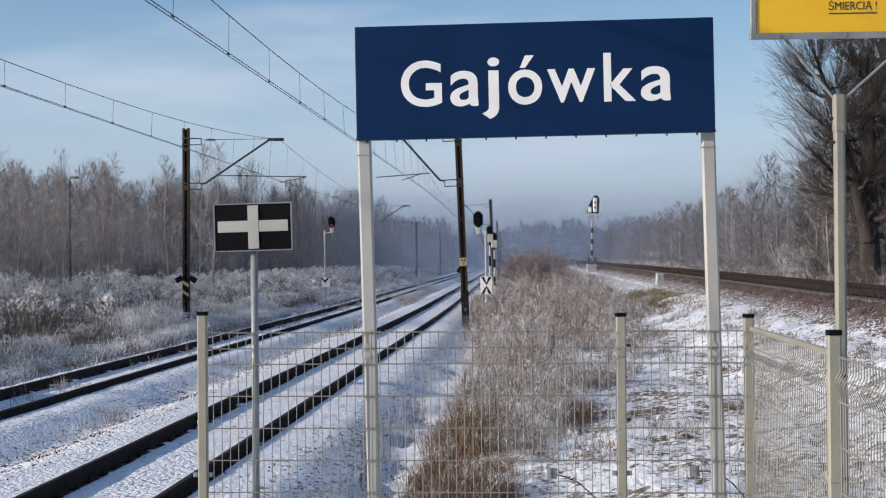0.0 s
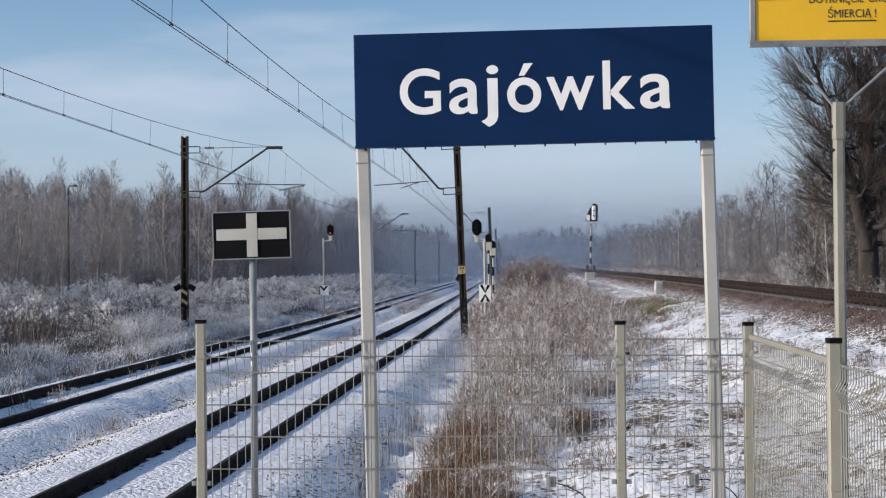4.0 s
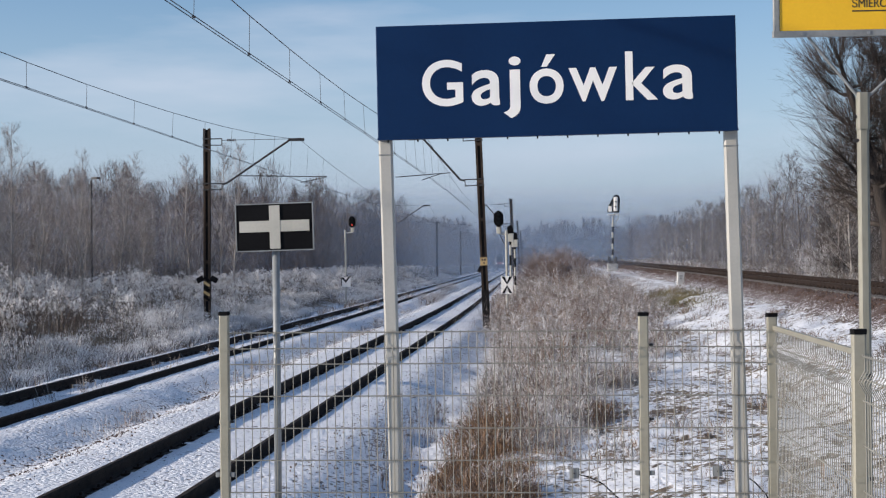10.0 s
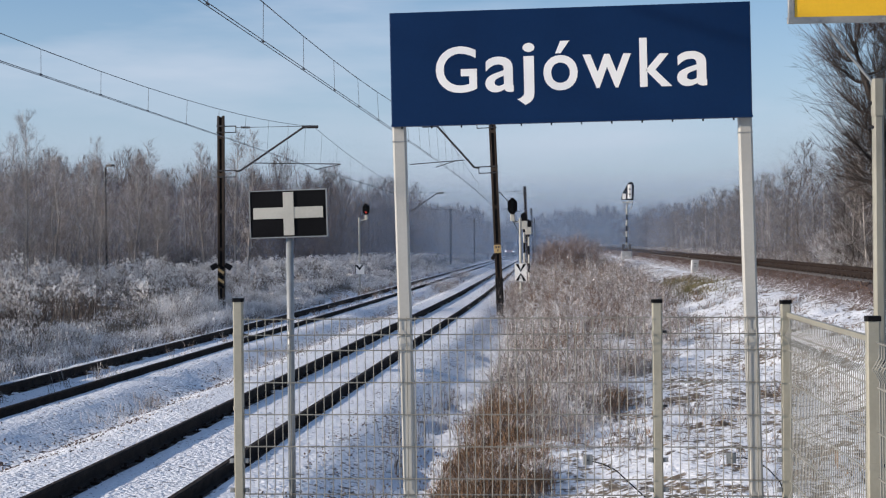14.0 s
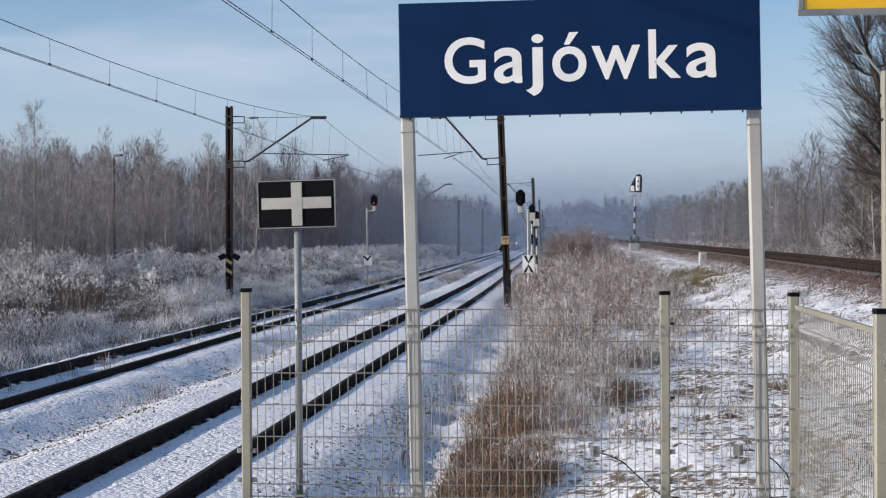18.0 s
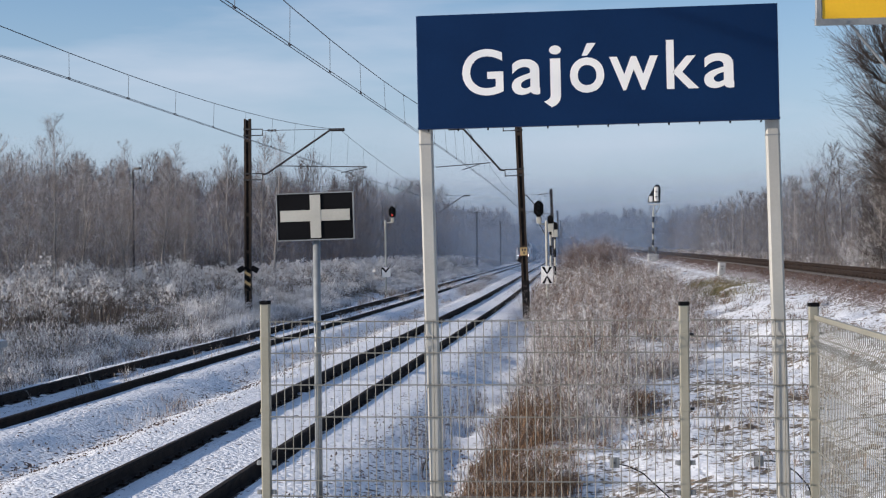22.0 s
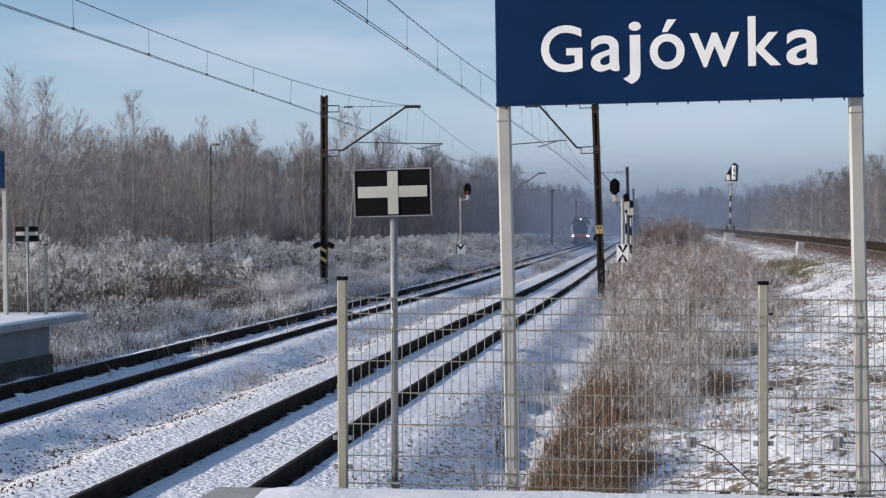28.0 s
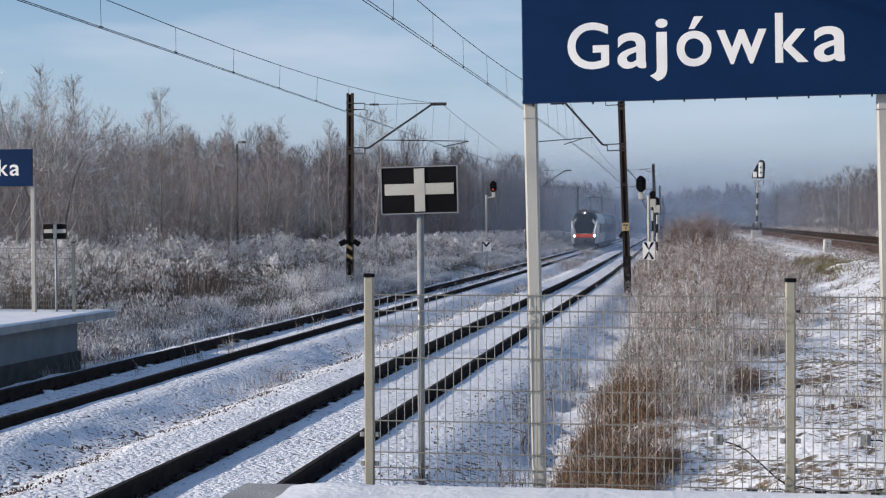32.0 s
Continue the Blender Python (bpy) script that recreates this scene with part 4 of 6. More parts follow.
def track_signal(at, lit, double, label):
    """A colour-light signal on a white post, with a marker board below."""
    s = thing("light_signal", label, "railway signal", at=at, group="light signals")
    up = 0.0 if double else 0.72
    part("post", Shape().tube(((0, 0, -1.6), (0, 0, 2.95 + up)), 0.06, 10), OFF_WHITE, s, "white painted tube")
    hx = 0.46 if not double else -0.33
    head = part("head", Shape().plate(octagon(hx, 3.47 + up, 0.42, 0.72, 0.16), -0.14, 0.10), BLACK, s, "black signal head with rounded ends")
    for i, z in enumerate((3.66 + up, 3.47 + up, 3.28 + up)):
        hood = Shape()
        pts = [(hx + math.cos(a) * 0.085, z + math.sin(a) * 0.085) for a in (0.2, 0.8, 1.57, 2.3, 2.94)]
        for (p, q), (p2, q2) in zip(pts, pts[1:]):
            b = len(hood.v)
            hood.v += [(p, -0.14, q), (p2, -0.14, q2), (p2, -0.34, q2), (p, -0.34, q)]
            hood.f.append((b, b + 1, b + 2, b + 3))
        h = part("hood", hood, BLACK, head)
        part("lens", Shape().tube(((hx, -0.145, z), (hx, -0.155, z)), 0.06, 10), RED_LAMP if lit and i == 2 else TRAIN_GLASS, h, "glowing red lens" if lit and i == 2 else "")
    part("head_base", Shape().box((hx, 0, 2.98 + up), (0.20, 0.16, 0.30), chamfer=0.03), OFF_WHITE, s, "white junction box")
    part("bracket", Shape().tube(((0, 0, 2.78 + up), (hx, 0, 2.82 + up)), 0.03, 8), OFF_WHITE, s)
    part("brace", Shape().tube(((0, 0, 2.2 + up), (hx, 0, 2.85 + up), (hx + 0.10 * (1 if hx > 0 else -1), 0, 3.2 + up)), 0.022, 6), IRON, s)
    zc = 0.40 if not double else 0.57
    b = part("marker_board", Shape().box((0, -0.09, zc), (0.62 if not double else 0.52, 0.02, 0.62 if not double else 0.78), chamfer=0.004), LETTER, s, "white marker board with black wedges")
    hw, hh = (0.29, 0.29) if not double else (0.24, 0.37)
    wedge = [(-hw, zc + hh), (-hw + 0.14, zc + hh), (0, zc + 0.10), (hw - 0.14, zc + hh), (hw, zc + hh), (0, zc - 0.06 if not double else zc + 0.02)]
    part("wedge", Shape().plate(wedge, -0.108, -0.101), BLACK, b)
    if double:
        part("wedge", Shape().plate([(p, 2 * zc - q) for p, q in reversed(wedge)], -0.108, -0.101), BLACK, b)
    else:
        part("wedge", Shape().plate([(-hw, zc + hh), (-hw, zc - 0.28), (-hw + 0.05, zc - 0.28), (-hw + 0.05, zc + hh)], -0.109, -0.102), BLACK, b)
    return s


track_signal(pose(-13.25, 86.0, 0.0), True, False, "white-posted light signal showing red with a wedge board")
track_signal(pose(-2.33, 57.0, 0.0), False, True, "dark light signal on a white post with a crossed wedge board")


def side_signal():
    """Distant signal on a black and white striped post by the single line."""
    x, y = 5.3, 125.0
    s = thing("light_signal", "signal with a dark backboard on a black and white striped post", "railway signal", at=pose(x, y, side_rail(y) - 0.05, 0, 1.2, 0), group="light signals")
    part("footing", Shape().box((0, 0, -0.35), (0.95, 0.9, 0.8), chamfer=0.1), CONCRETE, s, "concrete footing block")
    for k in (-1, 1):
        part("relay_box", Shape().box((k * 0.30, -0.1, 0.36), (0.24, 0.4, 0.6), chamfer=0.03), IRON, s, "dark steel relay box")
    for i in range(7):
        part("post_band", Shape().tube(((0, 0, 0.3 + i * 0.5), (0, 0, 0.8 + i * 0.5)), 0.085, 8), BLACK if i % 2 else OFF_WHITE, s)
    part("bracket", Shape().tube(((0, 0, 3.7), (0.0, 0, 4.1), (0.28, 0, 4.7)), 0.05, 6), OFF_WHITE, s)
    out = [(-0.50, 4.55), (0.58, 4.55), (0.62, 5.80), (0.52, 6.05), (0.30, 6.16), (0.10, 6.05), (-0.42, 5.10)]
    part("backboard", Shape().plate(out, -0.05, 0.05), BLACK, s, "slanted black backboard")
    part("lamp_unit", Shape().box((0.24, -0.12, 5.30), (0.36, 0.16, 1.25), chamfer=0.06), LETTER, s, "white lamp housing")
    part("indicator_box", Shape().box((-0.24, -0.12, 4.86), (0.30, 0.16, 0.48), chamfer=0.03), LETTER, s, "white indicator box")
    part("brace", Shape().tube(((0, 0, 3.2), (0.5, 0, 4.1), (0.5, 0, 4.5)), 0.035, 6), OFF_WHITE, s)
    for z in (5.5, 5.05):
        part("lens", Shape().tube(((0.24, -0.21, z), (0.24, -0.23, z)), 0.08, 10), BLACK, s)
    part("walkway", Shape().box((0, -0.2, 4.35), (0.9, 0.5, 0.06)), OFF_WHITE, s)


side_signal()


def striped_posts():
    for x, y, h in ((-2.32, 66.0, 4.1), (-2.2, 74.0, 3.9)):
        o = bend(y)
        s = thing("light_signal", "signal with a white box on a black and white striped post", "railway signal", at=pose(x + o, y, ground_z(x + o, y)), group="light signals")
        for i in range(8):
            part("post_band", Shape().tube(((0, 0, i * h / 8), (0, 0, (i + 1) * h / 8)), 0.05, 8), BLACK if i % 2 else OFF_WHITE, s)
        part("head", Shape().plate(octagon(0, h + 0.22, 0.30, 0.5, 0.11), -0.1, 0.1), BLACK, s)
        part("junction_box", Shape().box((0, -0.1, h - 0.15), (0.34, 0.2, 0.4), chamfer=0.03), OFF_WHITE, s)


striped_posts()


def distance_stone():
    x, y = 6.0, 66.0
    s = thing("distance_stone", "pale upright distance stone with a small number panel", "marker stone", at=pose(x, y, ground_z(x, y) - 0.02, 3, 2, 8))
    part("stone", Shape().box((0, 0, 0.26), (0.36, 0.18, 0.66), chamfer=0.04), STONE, s)
    part("print_bar", Shape().box((0, -0.093, 0.42), (0.16, 0.006, 0.06)), FRAME_GREY, s)
    part("print_bar", Shape().box((0, -0.093, 0.30), (0.07, 0.006, 0.09)), FRAME_GREY, s)


distance_stone()


def street_lamp(x, y, h):
    s = thing("lamp_post", "dark slender lamp post with a flat lamp head", "street lamp", at=pose(x, y, ground_z(x, y)))
    part("pole", Shape().tube(((0, 0, -0.2), (0, 0, h * 0.55), (0, 0, h)), [0.075, 0.06, 0.05], 8), IRON, s)
    part("arm", Shape().tube(((0, 0, h - 0.05), (0.12, -0.1, h + 0.08), (0.3, -0.2, h + 0.12)), 0.03, 6), IRON, s)
    part("lamp_head", Shape().box((0.36, -0.24, h + 0.12), (0.5, 0.22, 0.12), Matrix.Rotation(-0.5, 3, "Z"), 0.04), IRON, s)


street_lamp(-26.30, 75.0, 6.72)


# ---- trees ----
def spray(shape, r, b, d, ln, k, kids, wild=0.5, lift=0.12):
    """A fine pointed twig with smaller ones along it."""
    d = d.normalized()
    e = b + d * ln
    side = Vector((r.gauss(0, 1), r.gauss(0, 1), r.gauss(0, 0.5))).normalized()
    shape.point(b, e, k, side)
    for _ in range(kids):
        s = b.lerp(e, r.uniform(0.1, 0.85))
        t = (d + Vector((r.gauss(0, wild), r.gauss(0, wild), r.gauss(lift, wild)))).normalized()
        shape.point(s, s + t * ln * r.uniform(0.3, 0.7), k * 0.75, side)


def tree_meshes(seed, h, spread, limbs, twigs, lean=0.05, trunk=0.06, bark=BIRCH_BARK, twig=BIRCH, up=1.2, low=0.2, thick=1.0, round_top=False, kids=4):
    """A slender tree: trunk and thin limbs in one mesh, the fine crown in another."""
    r = random.Random(seed)
    wood, crown = Shape(), Shape()
    top = Vector((r.uniform(-lean, lean), r.uniform(-lean, lean), 1)) * h
    mid = top * 0.5 + Vector((r.uniform(-1, 1), r.uniform(-1, 1), 0)) * 0.025 * h
    pts = [Vector((0, 0, -0.3)), top * 0.25, mid, top * 0.78, top]
    wood.tube(pts, [trunk, trunk * 0.85, trunk * 0.62, trunk * 0.33, 0.006], 6, False)

    def along(w):
        w = w * 4
        i = min(3, int(w))
        return pts[i].lerp(pts[i + 1], w - i)

    for i in range(limbs):
        w = low + (0.985 - low) * (i + r.random()) / limbs
        a = r.uniform(0, 2 * math.pi)
        wide = math.sin(math.pi * min(1, (w - low) / (1 - low) * 0.78 + 0.2)) if round_top else min(1.0, (1.04 - w) * 1.35) * min(1, 0.45 + (w - low) * 2.2)
        ln = spread * h * wide * r.uniform(0.55, 1.25) + 0.035 * h
        p = along(w)
        d = Vector((math.cos(a), math.sin(a), up * r.uniform(0.5, 1.4))).normalized()
        q = p + d * ln * 0.5
        e = q + (d + Vector((r.gauss(0, 0.2), r.gauss(0, 0.2), r.gauss(0.25, 0.2)))).normalized() * ln * 0.5
        rad = 0.006 + trunk * 0.2 * (1.1 - w)
        wood.tube((p, q, e), [rad, rad * 0.6, 0.003], 3, False)
        for _ in range(max(1, int(twigs / limbs))):
            w = r.uniform(0.1, 1.0) ** 0.8
            b = p.lerp(q, w * 2) if w < 0.5 else q.lerp(e, w * 2 - 1)
            t = (e - p).normalized() + Vector((r.gauss(0, 0.6), r.gauss(0, 0.6), r.gauss(0.15, 0.4)))
            spray(crown, r, b, t, r.uniform(0.3, 0.85) * (0.35 + ln * 0.32), 0.0075 * thick, kids)
    return wood.mesh("trunk", bark, True), crown.mesh("crown", twig)


def branching_tree(seed, h, stems, levels, kids, twigs, bark, twig, open_up=0.55, rise=0.25, trunk=0.2, thick=1.0, fork=0.2, splay=1.0, first=0.32, crooked=0.12, fine=3):
    """A broad tree that forks again and again; the last forks carry fine twigs."""
    r = random.Random(seed)
    wood, crown = Shape(), Shape()

    def grow(p, d, ln, rad, level):
        sway = Vector((r.gauss(0, crooked), r.gauss(0, crooked), r.gauss(0.03, 0.07)))
        m = p + (d + sway).normalized() * ln * 0.5
        d2 = (d - sway * 0.5 + Vector((0, 0, rise * 0.5))).normalized()
        e = m + d2 * ln * 0.5
        wood.tube((p, m, e), [rad, rad * 0.82, rad * 0.62], 6 if rad > 0.06 else 3, False)
        if level == 1:
            for _ in range(twigs):
                w = r.uniform(0.1, 1.0)
                b = p.lerp(m, w * 2) if w < 0.5 else m.lerp(e, w * 2 - 1)
                t = d2 + Vector((r.gauss(0, 0.75), r.gauss(0, 0.75), r.gauss(rise, 0.5)))
                spray(crown, r, b, t, ln * r.uniform(0.5, 1.1), 0.0075 * thick, fine)
            return
        for i in range(kids):
            w = 1.0 if i == 0 else r.uniform(0.3, 1.0)
            b = m.lerp(e, w * 2 - 1) if w > 0.5 else p.lerp(m, w * 2)
            out = Vector((r.gauss(0, 1), r.gauss(0, 1), r.gauss(0, 0.7)))
            out = (out - d2 * out.dot(d2)).normalized()
            n = (d2 + out * open_up * r.uniform(0.5, 1.5) * (0.4 if i == 0 else 1) + Vector((0, 0, rise))).normalized()
            grow(b, n, ln * r.uniform(0.6, 0.82), rad * (0.66 if i == 0 else 0.42), level - 1)

    if fork > 0.02:
        wood.tube(((0, 0, -0.3), (0, 0, h * fork * 0.5), (r.gauss(0, 0.1), r.gauss(0, 0.1), h * fork)), [trunk * 1.25, trunk, trunk * 0.95], 10, False)
    for i in range(stems):
        a = 2 * math.pi * (i + r.uniform(-0.3, 0.3)) / stems
        lean = 0.15 if i == 0 else r.uniform(0.4, 1.0) * splay
        grow(Vector((0, 0, h * fork * r.uniform(0.55, 1.0))), Vector((math.cos(a) * lean, math.sin(a) * lean, 1)).normalized(), h * first * r.uniform(0.85, 1.15), trunk * (0.7 if i == 0 else r.uniform(0.24, 0.42)), levels)
    return wood.mesh("trunk", bark, True), crown.mesh("crown", twig)


BIRCHES = [tree_meshes(20 + i, 10.0, 0.20 + 0.03 * (i % 3), 110, 1250, up=1.4, low=0.10 + 0.05 * (i % 3), thick=0.75, trunk=0.07) for i in range(6)]
THIN_BIRCHES = [tree_meshes(30 + i, 10.0, 0.23, 70, 640, up=1.35, low=0.06, thick=1.2, kids=3, trunk=0.07) for i in range(4)]
WOODLAND = [tree_meshes(80 + i, 6.8, 0.25, 56, 600, 0.10, 0.05, BIRCH_BARK if i % 2 else DARK_BARK, GREY_TWIG, 1.1, 0.06, 1.15, True) for i in range(5)]
SCRUB = [branching_tree(40 + i, 3.0, 9, 2, 5, 11, DARK_BARK, SNOWY_TWIG if i == 0 else GREY_TWIG, 0.7, 0.10, 0.035, 1.1, 0.01, 1.3, 0.42) for i in range(3)]
BROAD = [branching_tree(60 + i, 9.5, 4, 4, 3, 6, BIRCH_BARK, SNOWY_TWIG, 0.75, 0.06, 0.10, 0.95, 0.20, 1.0, 0.27, 0.25) for i in range(2)]


def plant(name, meshes, at, scale, label, group):
    t = thing(name, label, "tree", at=at @ Matrix.Diagonal((*scale, 1)), group=group)
    part("trunk", meshes[0], None, t)
    part("crown", meshes[1], None, t)
    return t


def left_woods():
    r = random.Random(77)
    for row in range(9):
        y = 40.0 + row * 1.7
        while y < 112:
            x = -(27.0 + row * 2.4 + r.uniform(-1.2, 1.2)) + bend(y)
            s = (r.uniform(0.51, 0.76) if r.random() < 0.86 else r.uniform(0.78, 0.95)) * (0.85 if row < 2 else 1.0) * (1.0 + 0.14 * noise.noise((y * 0.08, row * 0.3, 3))) * (1 + max(0, y - 80) / 420)
            at = pose(x, y, ground_z(x, y), 0, 0, r.uniform(0, 360))
            if row < 3 and r.random() < 0.30:
                s *= 1.25
                plant("shrub", SCRUB[r.randrange(3)], at, (s, s, s), "bare frosted shrub at the edge of the woods", "left woods")
            else:
                near = row < 4 and y < 95
                plant("birch_tree", BIRCHES[r.randrange(6)] if near else THIN_BIRCHES[r.randrange(4)], at, (s * 1.1, s * 1.1, s * r.uniform(0.92, 1.15)), "bare young birch with rimed twigs", "left woods")
            y += (1.9 + row * 0.22) * r.uniform(0.7, 1.35)
    for x, y, s, k in ((-26.2, 45.5, 1.0, 0), (-24.6, 46.5, 0.86, 1), (-28.4, 47.5, 1.02, 1), (-30.5, 44.0, 1.05, 0), (-23.2, 50.0, 0.6, 0)):
        plant("broad_tree", BROAD[k], pose(x, y, ground_z(x, y), 0, 0, 50 * k + 31 * x), (s, s, s * 1.05), "bare spreading tree with snow on its branches", "left woods")
    for x, y, s in ((-21.3, 48.0, 0.73), (-20.9, 88.0, 0.95), (-22.6, 92.0, 0.98), (-24.2, 90.0, 0.90), (-19.9, 52.5, 0.58), (-22.0, 60.0, 0.60)):
        plant("birch_tree", BIRCHES[r.randrange(6)], pose(x, y, ground_z(x, y), 0, 0, 70 * x), (s, s, s), "tall birch with a pale trunk at the edge of the woods", "left woods")


left_woods()


def right_woods():
    r = random.Random(78)
    for i in range(250):
        y = 57 + 115 * (i / 250) ** 1.25 + r.uniform(-2, 2)
        x = 11.4 + 11 * r.random() ** 1.2 + (0.8 if y < 60 else 0)
        s = r.uniform(0.72, 1.08) * (1.0 if y < 80 else 0.82)
        k = r.random()
        at = pose(x, y, ground_z(x, y) - 0.1, 0, 0, r.uniform(0, 360))
        if k < 0.22 or x < 12.0:
            s *= 0.6 if x < 12.0 else 1.1
            plant("shrub", SCRUB[r.randrange(3)], at, (s, s, s * 0.9), "low frosted bush beyond the single line", "right woods")
        else:
            plant("woodland_tree", WOODLAND[r.randrange(5)], at, (s, s, s * r.uniform(0.85, 1.05)), "bushy grey-brown tree beyond the single line", "right woods")


right_woods()


def pollard_tree(seed, trunks, boughs, shoots, bark, twig):
    """A tree once cut back: stout trunks with short boughs, from whose ends fans of long straight shoots rise. trunks: foot, middle, top, radius."""
    r = random.Random(seed)
    wood, crown = Shape(), Shape()
    for foot, mid, top, rad in trunks:
        foot, mid, top = Vector(foot), Vector(mid), Vector(top)
        wood.tube((foot, foot.lerp(mid, 0.5), mid, mid.lerp(top, 0.5), top), [rad * 1.2, rad, rad * 0.85, rad * 0.55, rad * 0.12], 9, False)
        axis = top - foot
        for i in range(150):
            p = foot.lerp(mid, r.uniform(0.15, 1.0))
            a = r.uniform(0, 6.283)
            out = Vector((math.cos(a), math.sin(a), r.uniform(0.2, 1.4)))
            spray(crown, r, p + Vector((math.cos(a), math.sin(a), 0)) * rad * 0.9, out, r.uniform(0.3, 0.9), 0.008, 4, 0.45, 0.1)
        for i in range(boughs):
            w = 0.26 + 0.72 * (i + r.random()) / boughs
            p = foot.lerp(mid, w * 2) if w < 0.5 else mid.lerp(top, w * 2 - 1)
            a = i * 2.4 + r.uniform(-0.5, 0.5)
            level = 0.15 + 0.9 * w
            d = Vector((math.cos(a), math.sin(a), level * r.uniform(0.1, 0.8))).normalized()
            ln = (2.3 - 1.5 * w) * r.uniform(0.7, 1.25)
            q = p + d * ln * 0.55 + Vector((0, 0, -0.08 * ln))
            e = p + d * ln + Vector((0, 0, 0.12 * ln))
            k = rad * (0.42 - 0.22 * w)
            wood.tube((p, q, e), [k, k * 0.8, k * 0.45], 6, False)
            for j in range(shoots):
                t = r.uniform(0.25, 1.0)
                b = p.lerp(q, t * 2) if t < 0.5 else q.lerp(e, t * 2 - 1)
                way = (d * r.uniform(0.2, 1.0) + axis.normalized() * r.uniform(-0.15, 1.0) + Vector((g3(r), g3(r), g3(r)))).normalized()
                length = r.uniform(1.0, 2.7) * (1.1 - 0.35 * w)
                m = b + way * length * 0.5 + Vector((0, 0, -0.03 * length))
                tip = b + way * length + Vector((0, 0, 0.10 * length))
                wood.tube((b, m, tip), [0.010, 0.007, 0.002], 3, False)
                for _ in range(10):
                    f = r.uniform(0.25, 1.0)
                    c = b.lerp(m, f * 2) if f < 0.5 else m.lerp(tip, f * 2 - 1)
                    spray(crown, r, c, way + Vector((g3(r), g3(r), 0.12 + g3(r))), r.uniform(0.35, 0.85), 0.0055, 2, 0.25, 0.08)
    return wood.mesh("trunk", bark, True), crown.mesh("crown", twig)


def g3(r):
    return r.gauss(0, 0.28)


POLLARD = pollard_tree(95, (((0.1, 0, -0.4), (0.05, 0.1, 3.9), (0.25, 0.0, 10.6), 0.36), ((0.0, -0.1, 1.8), (-0.55, -0.3, 4.3), (-1.9, -0.2, 8.8), 0.24), ((0.2, 0.1, 2.4), (0.9, 0.5, 5.2), (2.4, 0.6, 9.6), 0.22)), 17, 42, DARK_BARK, DARK_TWIG)
plant("large_tree", POLLARD, pose(11.75, 46.0, ground_z(11.75, 46.0)), (1.0, 1.0, 1.0), "large old tree with fans of dark bare shoots", "right woods")
plant("large_tree", POLLARD, pose(15.4, 50.0, ground_z(15.4, 50.0), 0, 0, 150), (1.0, 1.0, 1.05), "large bare dark tree behind another", "right woods")


for x, y, s in ((10.9, 45.2, 0.42), (12.5, 44.6, 0.5), (13.4, 45.4, 0.55), (11.6, 47.0, 0.6)):
    plant("shrub", SCRUB[1], pose(x, y, ground_z(x, y) - 0.1, 0, 0, 90 * x), (s, s, s * 1.2), "brown undergrowth round the foot of a large tree", "right woods")
BUSHES = [branching_tree(70 + i, 2.6, 16, 2, 6, 15, DARK_BARK, BRUSH, 0.65, 0.14, 0.016, 0.65, 0.01, 1.25, 0.42) for i in range(2)]
for x, y, s in ((0.2, 98.0, 1.45), (0.9, 102.0, 1.35), (-0.6, 96.0, 1.2), (1.7, 106.0, 1.05), (-0.1, 93.0, 1.15), (-1.2, 100.0, 0.95), (0.7, 94.0, 1.1)):
    plant("bush", BUSHES[int(y) % 2], pose(x + bend(y), y, ground_z(x + bend(y), y) - 0.1, 0, 0, 140 * x), (s * 1.15, s * 1.15, s), "hazy brown bush between the railway lines", "bank bushes")
for x, y, s in ((-7.65, 83.0, 0.42), (-7.9, 97.0, 0.38), (-8.0, 114.0, 0.50), (-7.5, 85.0, 0.34), (-8.3, 116.0, 0.42)):
    plant("bush", SCRUB[0], pose(x + bend(y), y, ground_z(x + bend(y), y) - 0.05, 0, 0, 140 * y), (s * 1.6, s * 1.6, s), "small frosted bush in the snow between two tracks", "track bushes")


